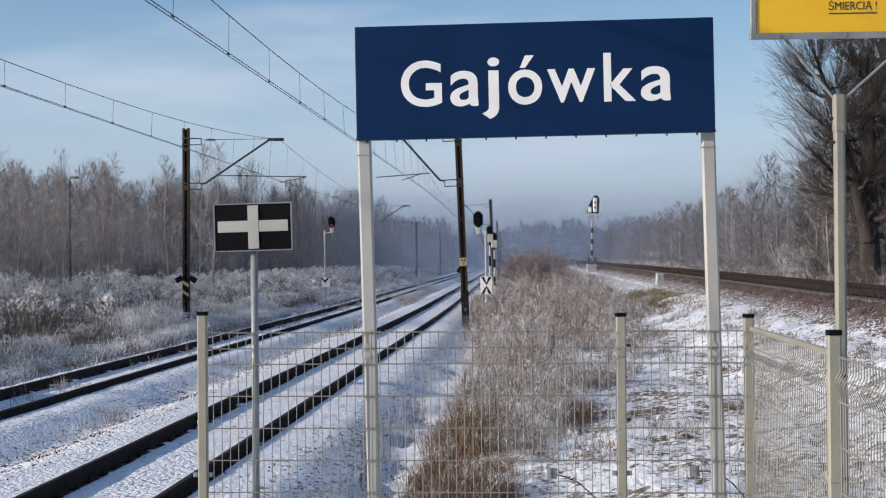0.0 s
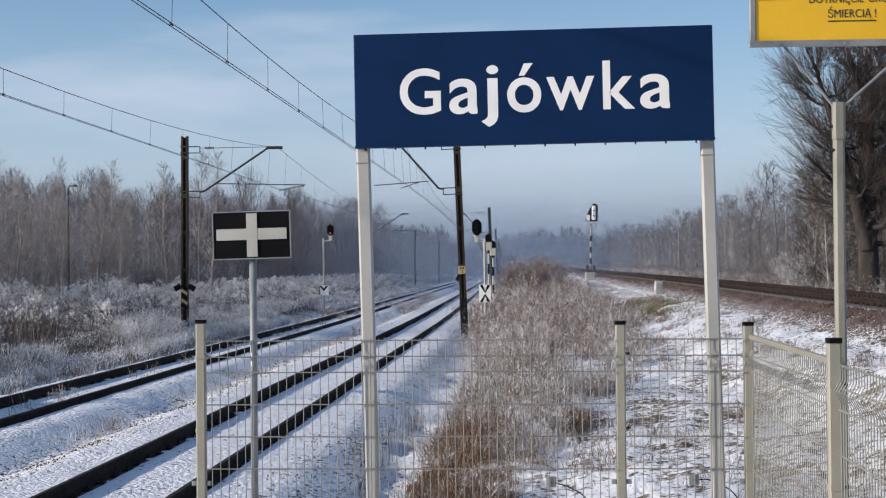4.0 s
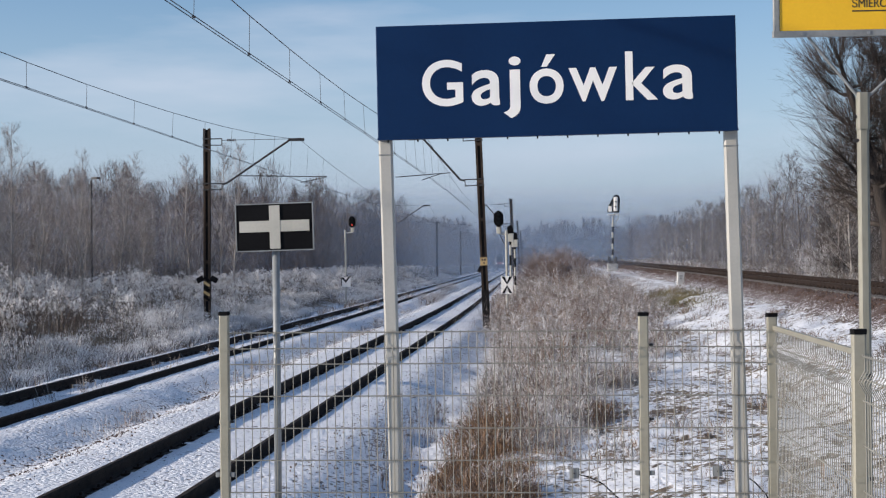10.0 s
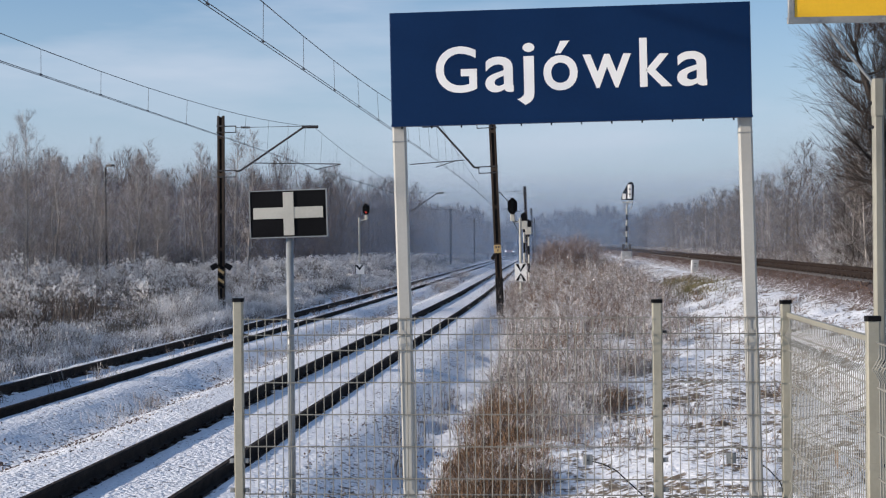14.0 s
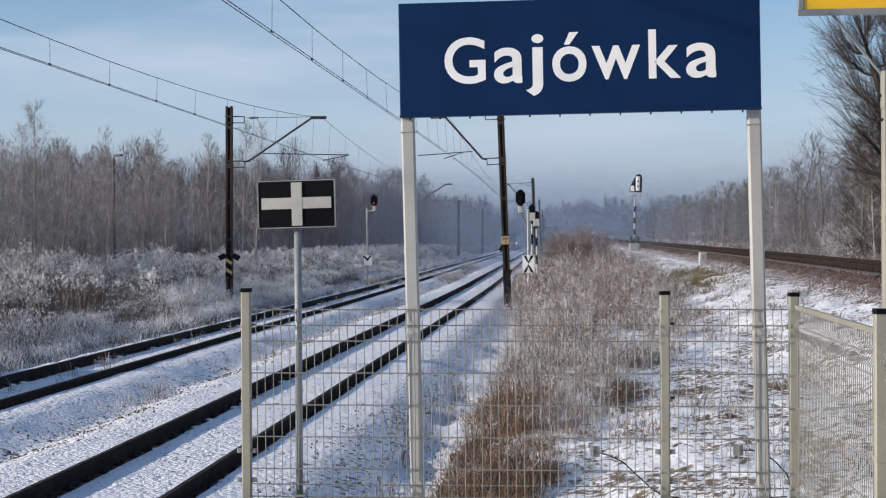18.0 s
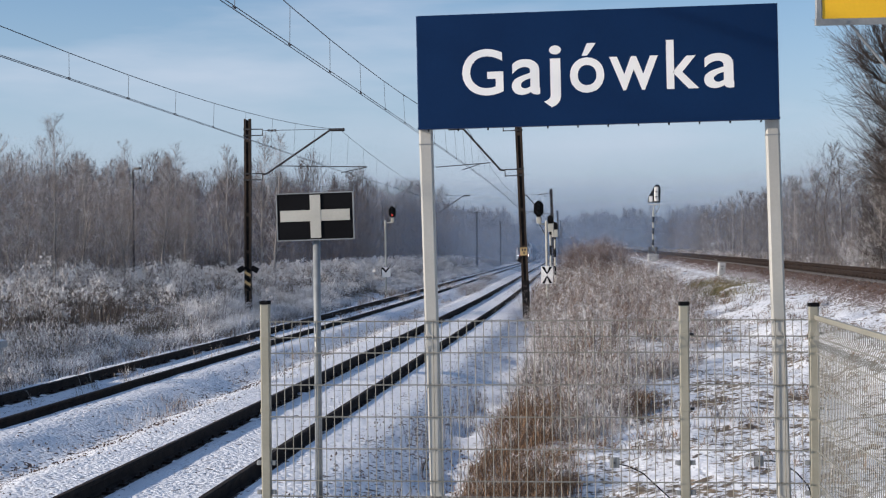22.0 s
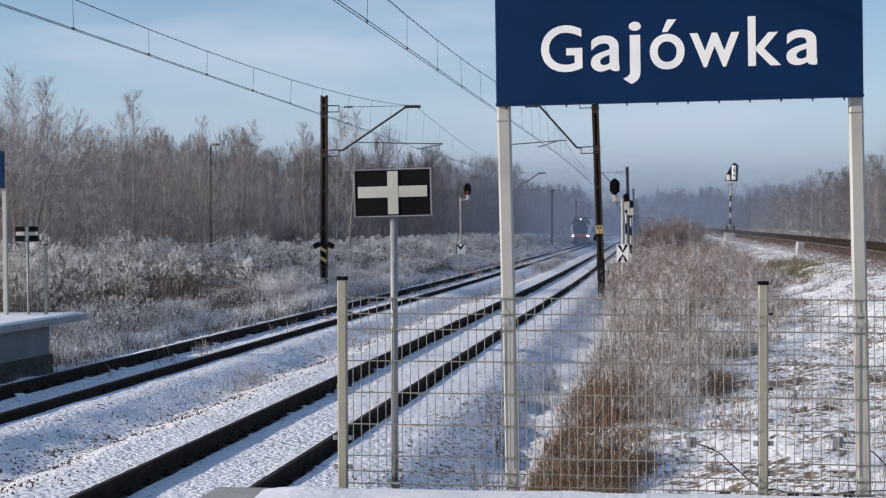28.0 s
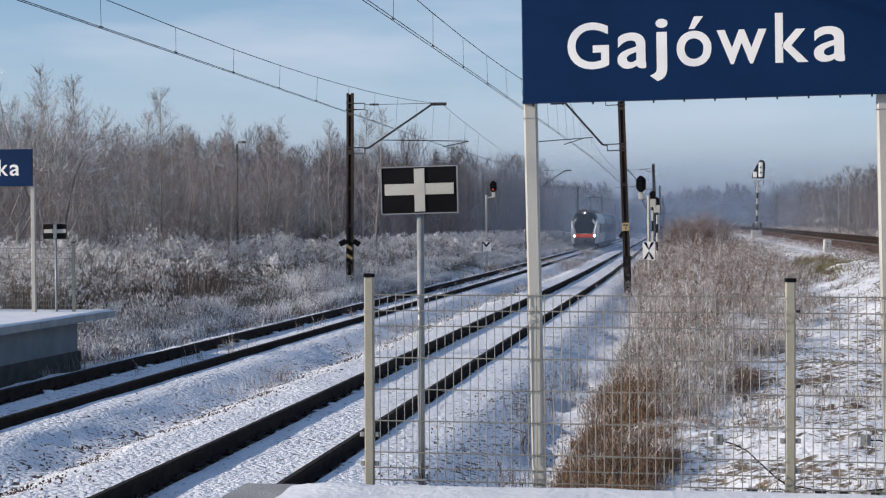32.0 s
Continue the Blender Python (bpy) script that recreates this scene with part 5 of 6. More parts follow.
def far_woods():
    """Distant belts of trees: tapering crowns of many steep, fine sprays round a stem."""
    rng = np.random.default_rng(79)
    rows = []
    for d, count, x0, x1, h in ((62, 45, -60, -37, 7.6), (92, 70, -64, -37, 8.2), (128, 70, -62, -27, 9.5), (155, 80, -66, -25, 10), (190, 100, -76, -24, 10.5), (235, 130, -90, -23, 11), (300, 200, -170, -30, 12), (380, 240, -200, -24, 13), (480, 300, -230, 0, 14), (640, 520, -290, 90, 17), (820, 520, -390, 90, 20),
                                (215, 90, 15, 60, 6.5), (300, 110, 14, 80, 7.5), (430, 150, 18, 120, 8.5), (640, 200, 60, 170, 11)):
        for _ in range(count):
            x, y = rng.uniform(x0, x1), d + rng.uniform(-40, 40) * (1 if d > 260 else 0.5)
            if d < 560 and abs(x - (-6 + bend(y))) < 9 + d * 0.008:
                continue
            turn = (x + 0.7) / (y + 10)
            tall = h * rng.uniform(0.60, 1.08) * (1.2 if turn < -0.05 else 1.0)
            wide = tall * rng.uniform(0.24, 0.38)
            z = ground_z(x, y) - 0.5
            n = 420 if d < 100 else 760 if d < 200 else 520 if d < 260 else 260 if d < 500 else 110
            q, a, k = rng.uniform(0.03, 1, n) ** 0.85, rng.uniform(0, 6.28, n), rng.uniform(0.05, 1, n) ** 0.6
            rad = wide * np.minimum(1, (1.04 - q) * 2.3) ** 0.7 * np.minimum(1, 0.45 + q * 1.8) * k
            tip = np.stack([x + np.cos(a) * rad, y + np.sin(a) * rad, z + tall * q], 1)
            way = np.stack([np.cos(a) * 0.38, np.sin(a) * 0.38, np.full(n, 0.9)], 1) + rng.normal(0, 0.26, (n, 3))
            root = tip - way * tall * rng.uniform(0.05, 0.14, (n, 1))
            rows.append(np.concatenate([root, tip - root, np.full((n, 1), 0.012 + 0.00020 * y if d < 260 else 0.00036 * y if d < 500 else 0.00058 * y)], 1))
    spikes("far_woods", FAR_TWIG, np.concatenate(rows), "distant bare woods fading into haze", "woods")


# ---- weeds and grass ----
def spikes(name, mat, rows, label, category):
    """Short pointed sprays, one triangle each. rows: x, y, z of the root, then the tip's offset, then the width."""
    a = np.array(rows)
    n = len(a)
    turn = np.random.default_rng(n).uniform(0, np.pi, n)
    side = np.stack([np.cos(turn), np.sin(turn), np.zeros(n)], 1) * a[:, 6:7] / 2
    v = np.stack([a[:, :3] - side, a[:, :3] + side, a[:, :3] + a[:, 3:6]], 1).reshape(-1, 3)
    me = bpy.data.meshes.new(name)
    me.vertices.add(len(v))
    me.vertices.foreach_set("co", v.ravel())
    me.loops.add(len(v))
    me.loops.foreach_set("vertex_index", np.arange(len(v)))
    me.polygons.add(n)
    me.polygons.foreach_set("loop_start", np.arange(n) * 3)
    me.polygons.foreach_set("loop_total", np.full(n, 3))
    me.update(calc_edges=True)
    me.materials.append(mat)
    return tagged(new(name, me), label, category, kind="stuff")


def arcs(name, mat, rows, label, category):
    """Thin stems that rise and bow over, all in one mesh. rows: x, y, z, height, lean x, lean y, width, droop."""
    a = np.array(rows)
    n = len(a)
    turn = np.random.default_rng(n).uniform(0, np.pi, n)
    side = np.stack([np.cos(turn), np.sin(turn), np.zeros(n)], 1) * a[:, 6:7] / 2
    rings = []
    for t, w in ((0.0, 1.0), (0.4, 0.9), (0.75, 0.65), (1.0, 0.2)):
        c = a[:, :3] + np.stack([a[:, 4] * t ** 1.4, a[:, 5] * t ** 1.4, a[:, 3] * ((1 + a[:, 7]) * t - a[:, 7] * t ** 2.4)], 1)
        rings += [c - side * w, c + side * w]
    v = np.stack(rings, 1).reshape(-1, 3)
    i = np.arange(n)[:, None] * 8
    f = np.concatenate([i + [0, 1, 3, 2], i + [2, 3, 5, 4], i + [4, 5, 7, 6]], 1).reshape(-1, 4)
    me = bpy.data.meshes.new(name)
    me.vertices.add(len(v))
    me.vertices.foreach_set("co", v.ravel())
    me.loops.add(f.size)
    me.loops.foreach_set("vertex_index", f.ravel())
    me.polygons.add(len(f))
    me.polygons.foreach_set("loop_start", np.arange(len(f)) * 4)
    me.polygons.foreach_set("loop_total", np.full(len(f), 4))
    me.update(calc_edges=True)
    me.materials.append(mat)
    return tagged(new(name, me), label, category, kind="stuff")


def weed_belt():
    """Rimed weeds beyond the far track: a low front row, a dark gap, then a taller thicket with frosted heads."""
    r = random.Random(31)
    g = r.gauss
    stems, heads, plumes, dark = [], [], [], []
    for i in range(2800):
        y = 13 + 210 * r.random() ** 1.5
        u = -12.75 - 13.0 * r.random() ** 1.25
        if i >= 2150:
            y, u = 20 + 90 * r.random() ** 1.4, r.uniform(-15.3, -12.8)
        if (y < 20.6 and u > -18.6) or (70 < y < 88 and u > -14.6):
            continue
        front = u > -15.4 + 0.5 * noise.noise((y * 0.2, 0, 6))
        gap = not front and u > -17.4 and y < 44
        x = u + bend(y)
        z = ground_z(x, y)
        clump = noise.noise((u * 0.45, y * 0.28, 2))
        if clump < (-0.34 if not gap else -0.15):
            continue
        tall = ((0.42 + 0.30 * min(1, (-12.5 - u) / 1.5)) if y < 40 else (0.52 + 0.48 * min(1, (-12.5 - u) / 1.5))) if front else (1.05 if gap else 1.55)
        tall *= (0.85 + 0.6 * clump) * r.uniform(0.75, 1.15) * (1.0 if y < 60 else 0.8)
        wide = (0.30 + 0.26 * tall) * r.uniform(0.8, 1.25)
        far = 1 + y / 80
        for k in range(40 if gap else 14):
            h = tall * r.uniform(0.5, 1.0)
            (dark if gap and k % 4 else stems).append((x + g(0, wide * 0.45), y + g(0, wide * 0.45), z - 0.05, h, g(0, 0.42) * h, g(0, 0.42) * h, 0.009 * far, r.uniform(0.2, 1.3)))
        if front:
            # upright feathery plumes
            for k in range((105 if y < 42 else 240) if y < 80 else 100):
                q = r.random() ** 0.7
                c = Vector((x + g(0, wide * 0.5), y + g(0, wide * 0.5), z + tall * (0.1 + 0.85 * q)))
                L = 0.10 * r.uniform(0.5, 1.4)
                plumes.append((*c, g(0, 0.5) * L, g(0, 0.5) * L, abs(g(0.7, 0.4)) * L, 0.011 * far * (1 if y < 80 else 1.7)))
            continue
        # rounded frosted heads, each a puff of short sprays
        for k in range(12 if gap else 27):
            a, q = r.uniform(0, 2 * math.pi), r.random() ** (0.35 if gap else 0.55)
            c = math.cos(q * 1.5)
            d = Vector((math.cos(a) * c * wide, math.sin(a) * c * wide, math.sin(q * 1.5) * tall * 0.9)) * r.uniform(0.82, 1.06)
            m = Vector((x, y, z + 0.1 * tall)) + d
            size = r.uniform(0.05, 0.12) * (1 if y < 80 else 1.3)
            for j in range(15 if y < 80 else 8):
                e = Vector((g(0, 1), g(0, 1), g(0.25, 0.7))).normalized() * size * r.uniform(0.7, 1.4)
                heads.append((*(m + e * 0.15), *e, 0.016 * far * (1 if y < 80 else 1.5)))
    arcs("rimed_weeds", WEED_STEM, stems, "thicket of frosted weeds and reeds beyond the far track", "weeds")
    arcs("dark_weeds", DARK_TWIG, dark, "dark bare weed stalks between frosted clumps", "weeds")
    spikes("rimed_heads", REED, heads, "rounded frosted seed heads of the tall weeds", "weeds")
    spikes("rimed_plumes", REED, plumes, "low feathery frosted weeds along the far track", "weeds")


def bank_growth():
    """Tussocks on the bank beside the ditch: brown grass by the fence, then frosted brushwood and bushes, snow between them."""
    r = random.Random(32)
    g = r.gauss
    brown, grey, rimed, tips, husks, brush = [], [], [], [], [], []
    right = ((0, -1.5), (4, -1.2), (7, -0.95), (10, -0.45), (13, 0.3), (18, 1.2), (26, 2.2), (44, 3.3), (400, 3.7))
    left = ((0, -2.1), (25, -2.05), (46, -2.25), (53, -2.9), (400, -3.0))
    for _ in range(2900):
        y = 2.4 + 128 * r.random() ** 1.75
        a, b = lerp(left, y), lerp(right, y)
        u = a + (b - a) * r.random() ** 1.15
        edge = min(1, (u - a + 0.08) / (0.6 if y < 35 else 0.3), (b + 0.15 - u) / 1.3)
        lump = noise.noise((u * 0.8, y * 0.36, 21))
        if y > 15 and lump < (-0.22 if u < (a + b) / 2 else -0.08) and u > a + 0.6:
            continue
        x = u + bend(y)
        z = ground_z(x, y)
        tall = max(0.10, (0.09 + 0.31 * edge + min(0.22, y * 0.005)) * (0.85 + (1.5 if y > 16 else 0.7) * lump) * r.uniform(0.7, 1.25) * (1.0 if y < 34 else 1.25 if u > -1.2 or y > 64 or y < 50 else 1.75))
        if y < 9:
            tall *= 0.85
        far = 1 + y / 45
        patch = noise.noise((u * 0.9, y * 0.34, 33))
        flank = u < a + 0.75
        dry = (y < 9.5 and r.random() < 0.9) or (y < 15 and patch > -0.10) or (patch > 0.26 and r.random() < 0.75)
        spread = 0.12 + 0.28 * tall
        if dry:
            for k in range(44 if y < 16 else 30):
                h = tall * r.uniform(0.45, 1.15)
                q = r.uniform(0, 6.283)
                w = abs(g(0, 0.85)) * h
                bx, by = x + g(0, spread * 0.6), y + g(0, spread * 0.6)
                own = brown if r.random() < 0.8 else grey
                own.append((bx, by, z - 0.03, h, math.cos(q) * w, math.sin(q) * w, 0.0058 * far, r.uniform(0.2, 1.8)))
                if r.random() < 0.5:
                    husks.append((bx + math.cos(q) * w * 0.5, by + math.sin(q) * w * 0.5, z + h * 0.8, g(0, 0.05), g(0, 0.05), g(0, 0.05), 0.008 * far))
            continue
        # brushwood: crossing, bowed stems with frost towards their ends
        kind = r.random()
        stalk = grey if flank or kind < 0.45 else rimed
        frosty = 3 if flank and y < 28 else (20 if y > 28 else 4 if kind < 0.30 else 11)
        far_off = y > 28
        bits = brush if far_off and patch > 0.04 else tips
        for k in range(11 if far_off else 18):
            h = tall * r.uniform(0.3, 1.2)
            q = r.uniform(0, 6.283)
            w = abs(g(0, 1.3)) * h
            lx, ly = math.cos(q) * w, math.sin(q) * w
            bx, by = x + g(0, spread * 0.6), y + g(0, spread * 0.6)
            droop = r.uniform(0.2, 2.2)
            stalk.append((bx, by, z - 0.03, h, lx, ly, 0.006 * far, droop))
            for j in range(frosty):
                t = r.uniform(0.3, 1.0) if not far_off else r.uniform(0.1, 1.0)
                c = 0.036 * (1 + y / 60) * r.uniform(0.6, 1.8)
                bits.append((bx + lx * t ** 1.4, by + ly * t ** 1.4, z + h * ((1 + droop) * t - droop * t ** 2.4), g(0, c), g(0, c), g(0.1, 0.8) * c, 0.0075 * far))
    # single tufts in the snow of the open strip: pale bent blades, a few dark ones
    for _ in range(3300):
        y = 0.6 + 62 * r.random() ** 1.2
        u = r.uniform(-0.9, 5.6)
        if noise.noise((u * 0.9, y * 0.55, 15)) < 0.08:
            continue
        x = u + bend(y)
        z = ground_z(x, y)
        own = (brown, grey, rimed)[r.choice((0, 1, 1, 2, 2))]
        t = r.uniform(0.05, 0.20)
        for k in range(13):
            h = t * r.uniform(0.5, 1.3)
            own.append((x + g(0, 0.10), y + g(0, 0.12), z - 0.02, h, g(0, 0.9) * h, g(0, 0.9) * h, 0.006 * (1 + y / 30), r.uniform(0.3, 1.8)))
    # thin weeds in and beside the tracks
    for _ in range(620):
        y = 14 + 95 * r.random() ** 1.3
        u = r.choice((-10.2, -8.0, -7.7, -12.1, -12.3)) + g(0, 0.22)
        if noise.noise((u * 0.5, y * 0.22, 27)) < 0.05:
            continue
        x = u + bend(y)
        t = r.uniform(0.12, 0.34) * (1.5 if y > 60 else 1)
        for k in range(9):
            h = t * r.uniform(0.5, 1.2)
            rimed.append((x + g(0, 0.09), y + g(0, 0.15), ground_z(x, y), h, g(0, 0.35) * h, g(0, 0.35) * h, 0.006 * (1 + y / 50), 0.3))
    # rough growth on the far side of the single line
    for _ in range(1500):
        y = 30 + 150 * r.random() ** 1.4
        u = r.uniform(10.4, 14.5)
        x = u + bend(y)
        z = ground_z(x, y)
        t = r.uniform(0.2, 0.8) * min(1, (u - 9.9) / 1.5)
        for k in range(7):
            h = t * r.uniform(0.5, 1.2)
            bx, by = x + g(0, 0.2), y + g(0, 0.3)
            grey.append((bx, by, z - 0.04, h, g(0, 0.4) * h, g(0, 0.4) * h, 0.009 * (1 + y / 50), 0.5))
            tips.append((bx, by, z + h * 0.7, g(0, 0.10), g(0, 0.10), 0.08, 0.011 * (1 + y / 50)))
    arcs("dry_grass", DRY_GRASS, brown, "tall dry brown grass behind the fence", "grass")
    arcs("grey_brushwood", WEED_STEM, grey, "dark wiry brushwood on the bank", "brushwood")
    arcs("rimed_grass", RIME_STEM, rimed, "pale frosted grass and brushwood on the bank", "grass")
    spikes("dry_husks", DRY_GRASS, husks, "brown husks and bent tips of the dry grass", "grass")
    spikes("brown_twigs", BRUSH, brush, "fine brown twigs of low bushes on the bank", "brushwood")
    spikes("rimed_twigs", RIMED_GRASS, tips, "fine frosted twigs of the brushwood", "brushwood")


def small_growth():
    r = random.Random(33)
    g = r.gauss
    moss = []
    for _ in range(4200):
        u, y = g(4.4, 0.6), g(52.0, 4.5)
        h = r.uniform(0.05, 0.20)
        moss.append((u, y, ground_z(u, y) - 0.02, h, g(0, 0.9) * h, g(0, 0.9) * h, 0.020, 0.8))
    arcs("green_tussock", MOSS_GRASS, moss, "low olive-green grass tussock free of snow", "grass")
    dark, seeds = [], []
    for cx, cy, h0 in ((-2.62, 3.4, 0.4), (-2.78, 12.4, 0.55), (-2.5, 14.0, 0.62), (-2.62, 9.0, 0.42), (-2.9, 11.2, 0.4), (-2.62, 17.0, 0.35), (-2.5, 6.2, 0.4)):
        z = ground_z(cx, cy)
        for k in range(34):
            h = h0 * r.uniform(0.5, 1.3)
            bx, by = cx + g(0, 0.12), cy + g(0, 0.22)
            lx, ly = g(0, 0.2) * h, g(0, 0.2) * h
            dark.append((bx, by, z - 0.03, h, lx, ly, 0.006, 0.3))
            for q in range(6):
                w = r.uniform(0.4, 1)
                seeds.append((bx + lx * w * w, by + ly * w * w, z + h * w * 0.95, g(0, 0.03), g(0, 0.03), 0.03, 0.012))
    arcs("ditch_weeds", DARK_TWIG, dark, "dark withered weeds standing in the snowy ditch", "weeds")
    spikes("ditch_seed_heads", DARK_TWIG, seeds, "dark seed heads of the ditch weeds", "weeds")


weed_belt()
bank_growth()
small_growth()
far_woods()


# ---- mist and distance haze ----
# bluish translucent sheets stand in for mist and the haze of distance
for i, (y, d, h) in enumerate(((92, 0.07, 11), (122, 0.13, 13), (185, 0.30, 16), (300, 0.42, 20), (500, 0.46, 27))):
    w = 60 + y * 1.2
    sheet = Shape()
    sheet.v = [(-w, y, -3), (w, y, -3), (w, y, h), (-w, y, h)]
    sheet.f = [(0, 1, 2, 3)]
    ob = tagged(new("mist", sheet.mesh("mist", mist_material("mist", d, h, 2.0))), "bluish sheet standing for winter mist and distance haze over the line", "mist", kind="stuff")
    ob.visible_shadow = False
# grey sheets along the woods, added to haze and even out the trees
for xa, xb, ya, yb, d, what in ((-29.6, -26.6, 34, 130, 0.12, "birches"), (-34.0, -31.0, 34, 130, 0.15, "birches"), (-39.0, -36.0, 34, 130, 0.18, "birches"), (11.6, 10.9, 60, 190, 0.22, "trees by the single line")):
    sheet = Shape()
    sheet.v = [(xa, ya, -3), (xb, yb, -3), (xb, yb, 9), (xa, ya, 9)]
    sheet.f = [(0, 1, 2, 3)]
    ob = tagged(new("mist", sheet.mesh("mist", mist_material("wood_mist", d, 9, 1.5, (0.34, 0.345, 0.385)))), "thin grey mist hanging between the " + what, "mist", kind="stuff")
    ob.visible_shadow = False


# ---- train ----
def build_train():
    """A three-car electric unit: rounded nose at y = 0, the cars trail towards +y. z = 0 is the rail head."""
    t = thing("train", "white electric train with an orange-red front band and lit headlights", "train")
    length = 52.0
    prof = ((-1.36, 0.62), (-1.42, 0.9), (-1.42, 2.5), (-1.30, 3.2), (-1.02, 3.68), (-0.5, 3.88), (0.5, 3.88), (1.02, 3.68), (1.30, 3.2), (1.42, 2.5), (1.42, 0.9), (1.36, 0.62))
    ends = ((0.0, 0.90, 0.80), (0.30, 0.95, 0.91), (0.9, 0.985, 0.97), (1.6, 1.0, 0.99), (2.4, 1.0, 1.0))
    body = Shape()
    n = len(prof)
    for y, kx, kz in ends + ((17.2, 1.0, 1.0),):
        body.v += [(p * kx, y, 0.62 + (q - 0.62) * kz) for p, q in prof]
    for i in range(len(ends)):
        body.f += [(i * n + k, (i + 1) * n + k, (i + 1) * n + (k + 1) % n, i * n + (k + 1) % n) for k in range(n)]
    body.f += [tuple(range(n)), tuple(len(ends) * n + k for k in reversed(range(n)))]
    part("front_car", body, TRAIN_WHITE, t, "white rounded driving car", smooth=False)
    # trailing cars are coloured as seen in shade and mist
    for a, b in ((17.6, 34.4), (34.8, length)):
        part("trailing_car", Shape().sweep(list(reversed(prof)), [a, b]), TRAIN_SIDE, t, "pale trailing car, its shade and mist put into a grey-blue colour")
    # windscreen that narrows downwards, with the number display under it
    scr, rows = Shape(), ((1.62, 0.80, -0.07, -0.06), (2.2, 0.98, -0.07, -0.05), (2.7, 1.13, -0.06, 0.02), (3.0, 1.20, -0.06, 0.16), (3.25, 1.16, -0.04, 0.24), (3.5, 1.08, 0.12, 0.36), (3.72, 0.92, 0.46, 0.70), (3.86, 0.62, 0.85, 1.0))
    for z, w, y, e in rows:
        scr.v += [(-w, e, z), (-w * 0.6, y, z), (w * 0.6, y, z), (w, e, z), (w * 0.9, e + 0.08, z - 0.03), (-w * 0.9, e + 0.08, z - 0.03)]
    for i in range(len(rows) - 1):
        scr.f += [(i * 6 + k, i * 6 + (k + 1) % 6, i * 6 + 6 + (k + 1) % 6, i * 6 + 6 + k) for k in range(6)]
    part("windscreen", scr, TRAIN_GLASS, t, "dark tapering windscreen running up to the roof")
    cap, top = Shape(), prof[3:9]
    for y, kx, kz in ends:
        cap.v += [(p * kx * 1.012, y - 0.015, 0.63 + (q - 0.62) * kz * 1.006) for p, q in top]
    for i in range(len(ends) - 1):
        cap.f += [(i * 6 + k, (i + 1) * 6 + k, (i + 1) * 6 + k + 1, i * 6 + k + 1) for k in range(5)]
    part("cab_roof", cap, TRAIN_GREY, t, "dark cab roof above the windscreen")
    part("front_band", Shape().box((0, -0.06, 1.42), (1.90, 0.30, 0.36), chamfer=0.12), TRAIN_RED, t, "orange-red band under the windscreen")
    part("number_bar", Shape().box((0, -0.215, 1.62), (0.7, 0.02, 0.08)), OFF_WHITE, t)
    for k in (-1, 1):
        lamp = part("headlight", Shape().box((k * 1.02, -0.08, 1.38), (0.34, 0.26, 0.34), chamfer=0.10), BLACK, t)
        part("bulb", Shape().tube(((k * 1.02, -0.215, 1.40), (k * 1.02, -0.235, 1.40)), 0.105, 12), HEADLIGHT, lamp, "bright white headlight")
        part("buffer", Shape().tube(((k * 0.62, -0.05, 0.86), (k * 0.62, -0.45, 0.86), (k * 0.62, -0.46, 0.86)), [0.07, 0.07, 0.15], 10), TRAIN_GREY, t)
        part("side_pillar", Shape().tube(((k * 1.02, -0.05, 1.58), (k * 1.16, -0.04, 2.3), (k * 1.27, 0.05, 2.85)), 0.075, 6), TRAIN_WHITE, t, "white windscreen surround")
    part("top_lamp", Shape().box((0, 0.50, 3.74), (0.6, 0.6, 0.24), chamfer=0.1), TRAIN_GREY, t)
    part("roof_cowl", Shape().sweep([(-0.98, 3.70), (0.98, 3.70), (0.85, 3.98), (0.5, 4.10), (-0.5, 4.10), (-0.85, 3.98)], [0.75, 2.3]), TRAIN_GREY, t, "dark roof cowl over the cab")
    part("top_bulb", Shape().tube(((0, 0.20, 3.74), (0, 0.185, 3.74)), 0.05, 10), HEADLIGHT, t, "bright white top lamp")
    part("lower_front", Shape().box((0, 0.08, 0.92), (2.2, 0.42, 0.66), chamfer=0.16), TRAIN_GREY, t, "dark front apron")
    part("coupler", Shape().box((0, -0.35, 0.86), (0.3, 0.6, 0.26), chamfer=0.06), IRON, t)
    part("snow_plough", Shape().plate([(-1.1, 0.18), (1.1, 0.18), (0.95, 0.62), (-0.95, 0.62)], 0.0, 0.35), TRAIN_GREY, t, "dark steel snow plough")
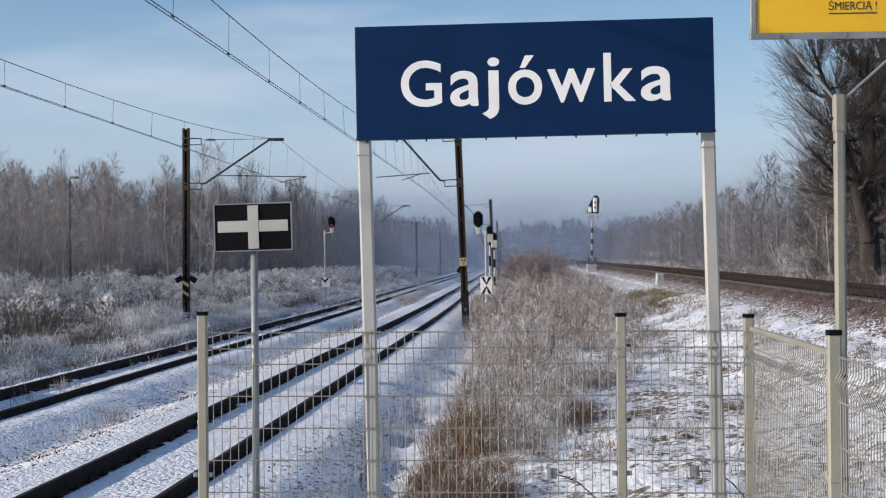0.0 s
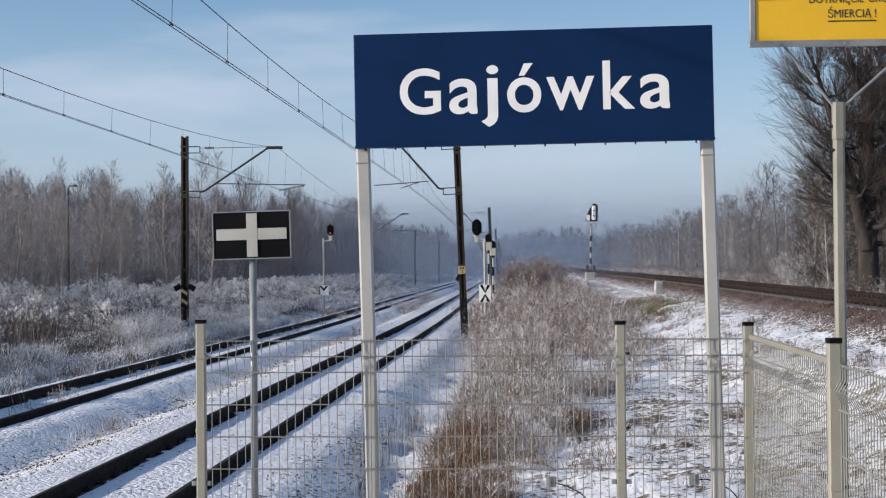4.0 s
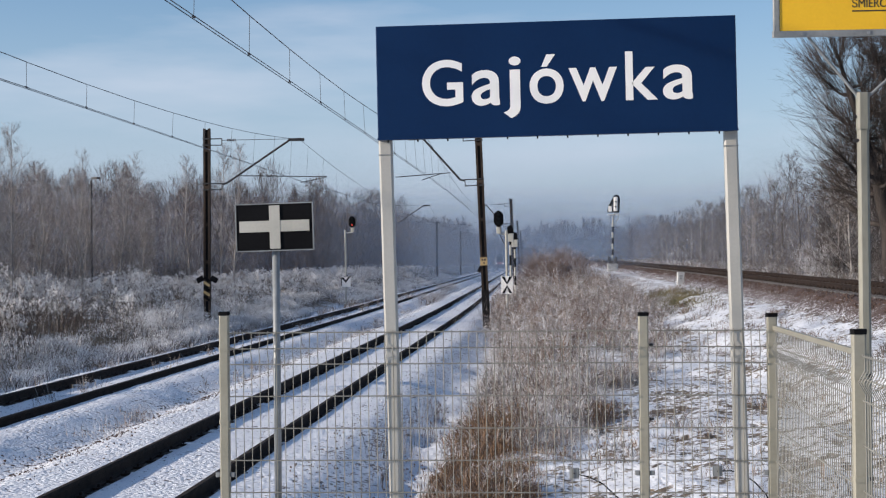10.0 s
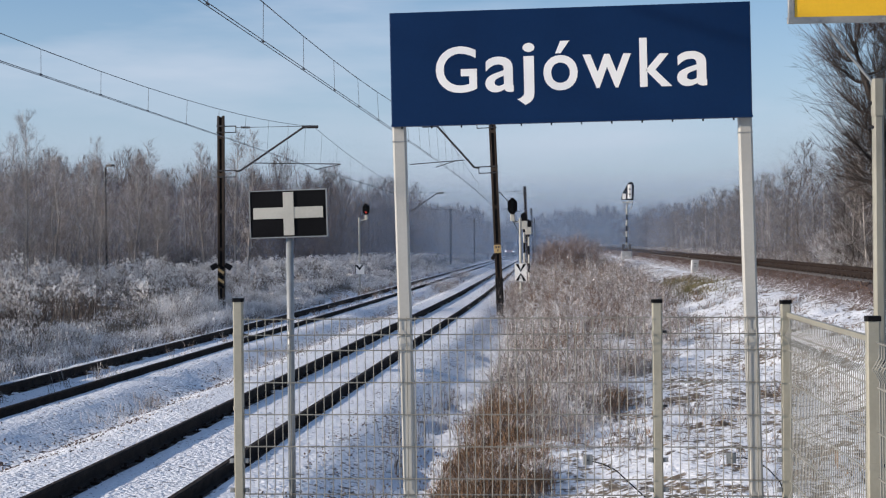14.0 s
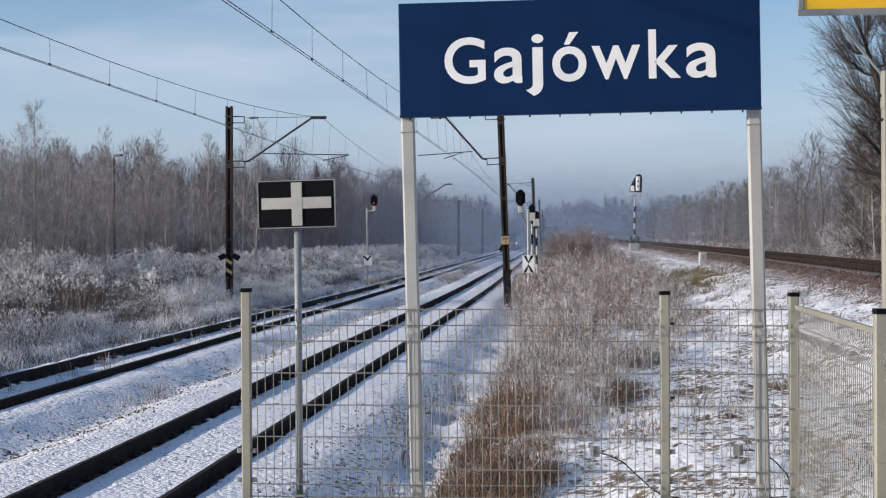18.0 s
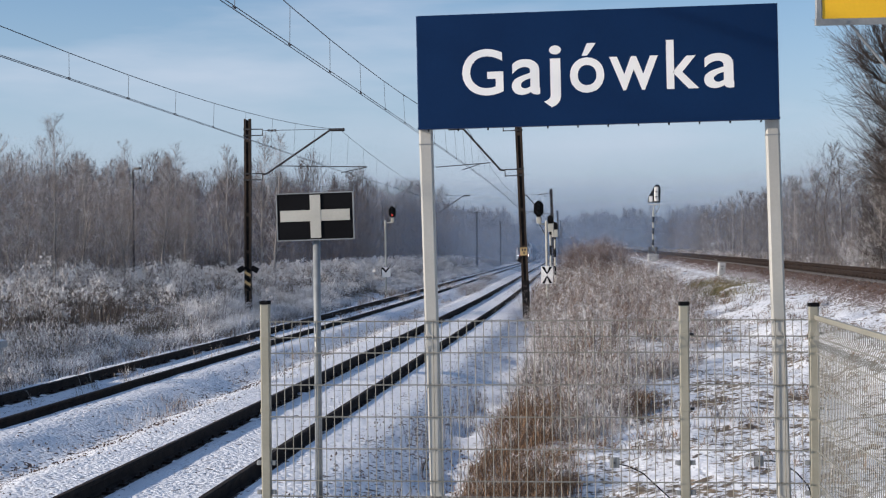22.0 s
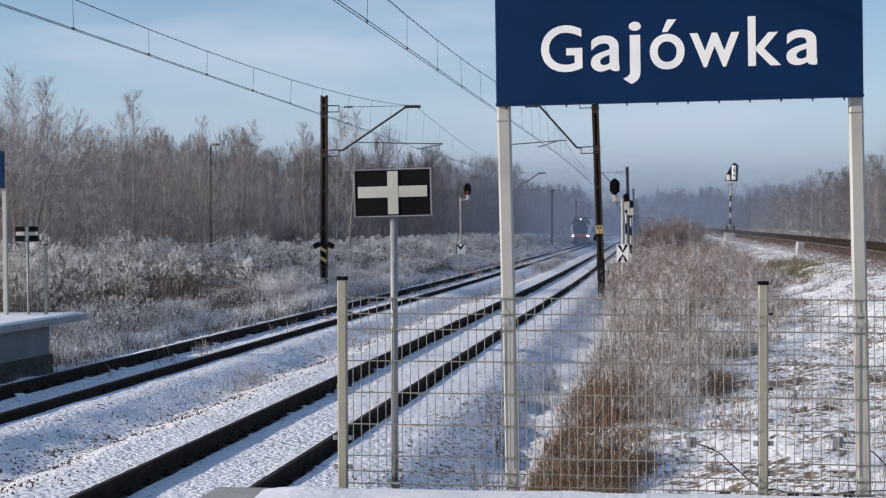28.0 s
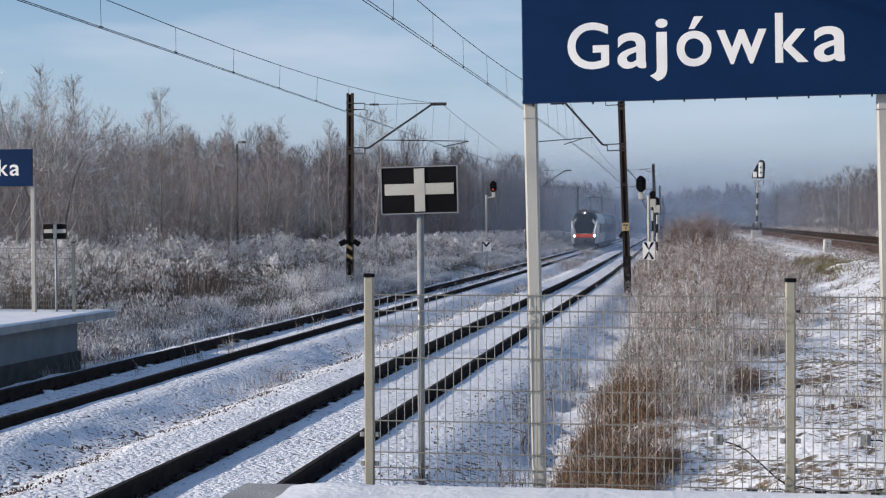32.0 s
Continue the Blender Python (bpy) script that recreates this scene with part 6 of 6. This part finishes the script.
    for k in (-1, 1):
        part("side_skirt", Shape().box((k * 1.34, length / 2 + 1.0, 0.50), (0.06, length - 3, 0.42)), TRAIN_GREY, t)
        for i in range(9):
            y = 4.2 + i * 5.35
            w = part("window_band", Shape().box((k * 1.405, y + 1.6, 2.15), (0.06, 3.2, 0.95), chamfer=0.01), TRAIN_GLASS, t, "tinted side windows")
        for y in (3.0, 14.5, 20.5, 31.0, 38.0, 48.0):
            part("door", Shape().box((k * 1.415, y, 1.75), (0.05, 1.0, 2.1), chamfer=0.01), TRAIN_RED if y < 4 else TRAIN_SIDE, t)
    part("roof_fairing", Shape().sweep([(-0.95, 3.80), (0.95, 3.80), (0.75, 4.08), (-0.75, 4.08)], [2.2, 7.5]), TRAIN_GREY, t, "grey roof equipment")
    part("roof_fairing", Shape().sweep([(-0.9, 3.80), (0.9, 3.80), (0.7, 4.05), (-0.7, 4.05)], [9.0, 15.0]), TRAIN_GREY, t)
    for y in (1.9, 6.2, 12.0, 17.4, 23.0, 34.6, 40, 47):
        bogie = part("bogie", Shape().box((0, y + 0.9, 0.5), (2.2, 2.4, 0.4), chamfer=0.1), IRON, t)
        for k in (-1, 1):
            for q in (0, 1.8):
                part("wheel", Shape().tube(((k * 0.70, y + q, 0.42), (k * 0.83, y + q, 0.42)), 0.42, 16), IRON, bogie)
    pan = Shape().tube(((-0.5, 19.0, 4.0), (-0.35, 20.4, 4.9)), 0.05, 6)
    pan.tube(((0.5, 19.0, 4.0), (0.35, 20.4, 4.9)), 0.03, 6).tube(((-0.35, 20.4, 4.9), (-0.5, 19.3, 5.72)), 0.025, 6).tube(((0.35, 20.4, 4.9), (0.5, 19.3, 5.72)), 0.025, 6)
    pan.tube(((-0.85, 19.3, 5.60), (-0.6, 19.3, 5.70), (0.6, 19.3, 5.70), (0.85, 19.3, 5.60)), 0.05, 6)
    part("pantograph", pan, IRON, t, "raised pantograph")
    return t


train = build_train()
TRAIN_ROWS = ((0, 580.0), (4, 526.0), (8, 472.0), (13, 404.3), (17, 350.5), (21, 297.0), (25, 243.3), (28, 200.3), (30, 172.3), (32, 146.3))


def motions():
    rows = []
    for t, y in TRAIN_ROWS:
        slope = (bend(y + 10) - bend(y)) / 10
        rows.append((t, pose(FAR_T + bend(y), y, RAIL_Z + 0.004, 0, 0, -math.degrees(math.atan(slope)))))
    walk(train, rows)


motions()
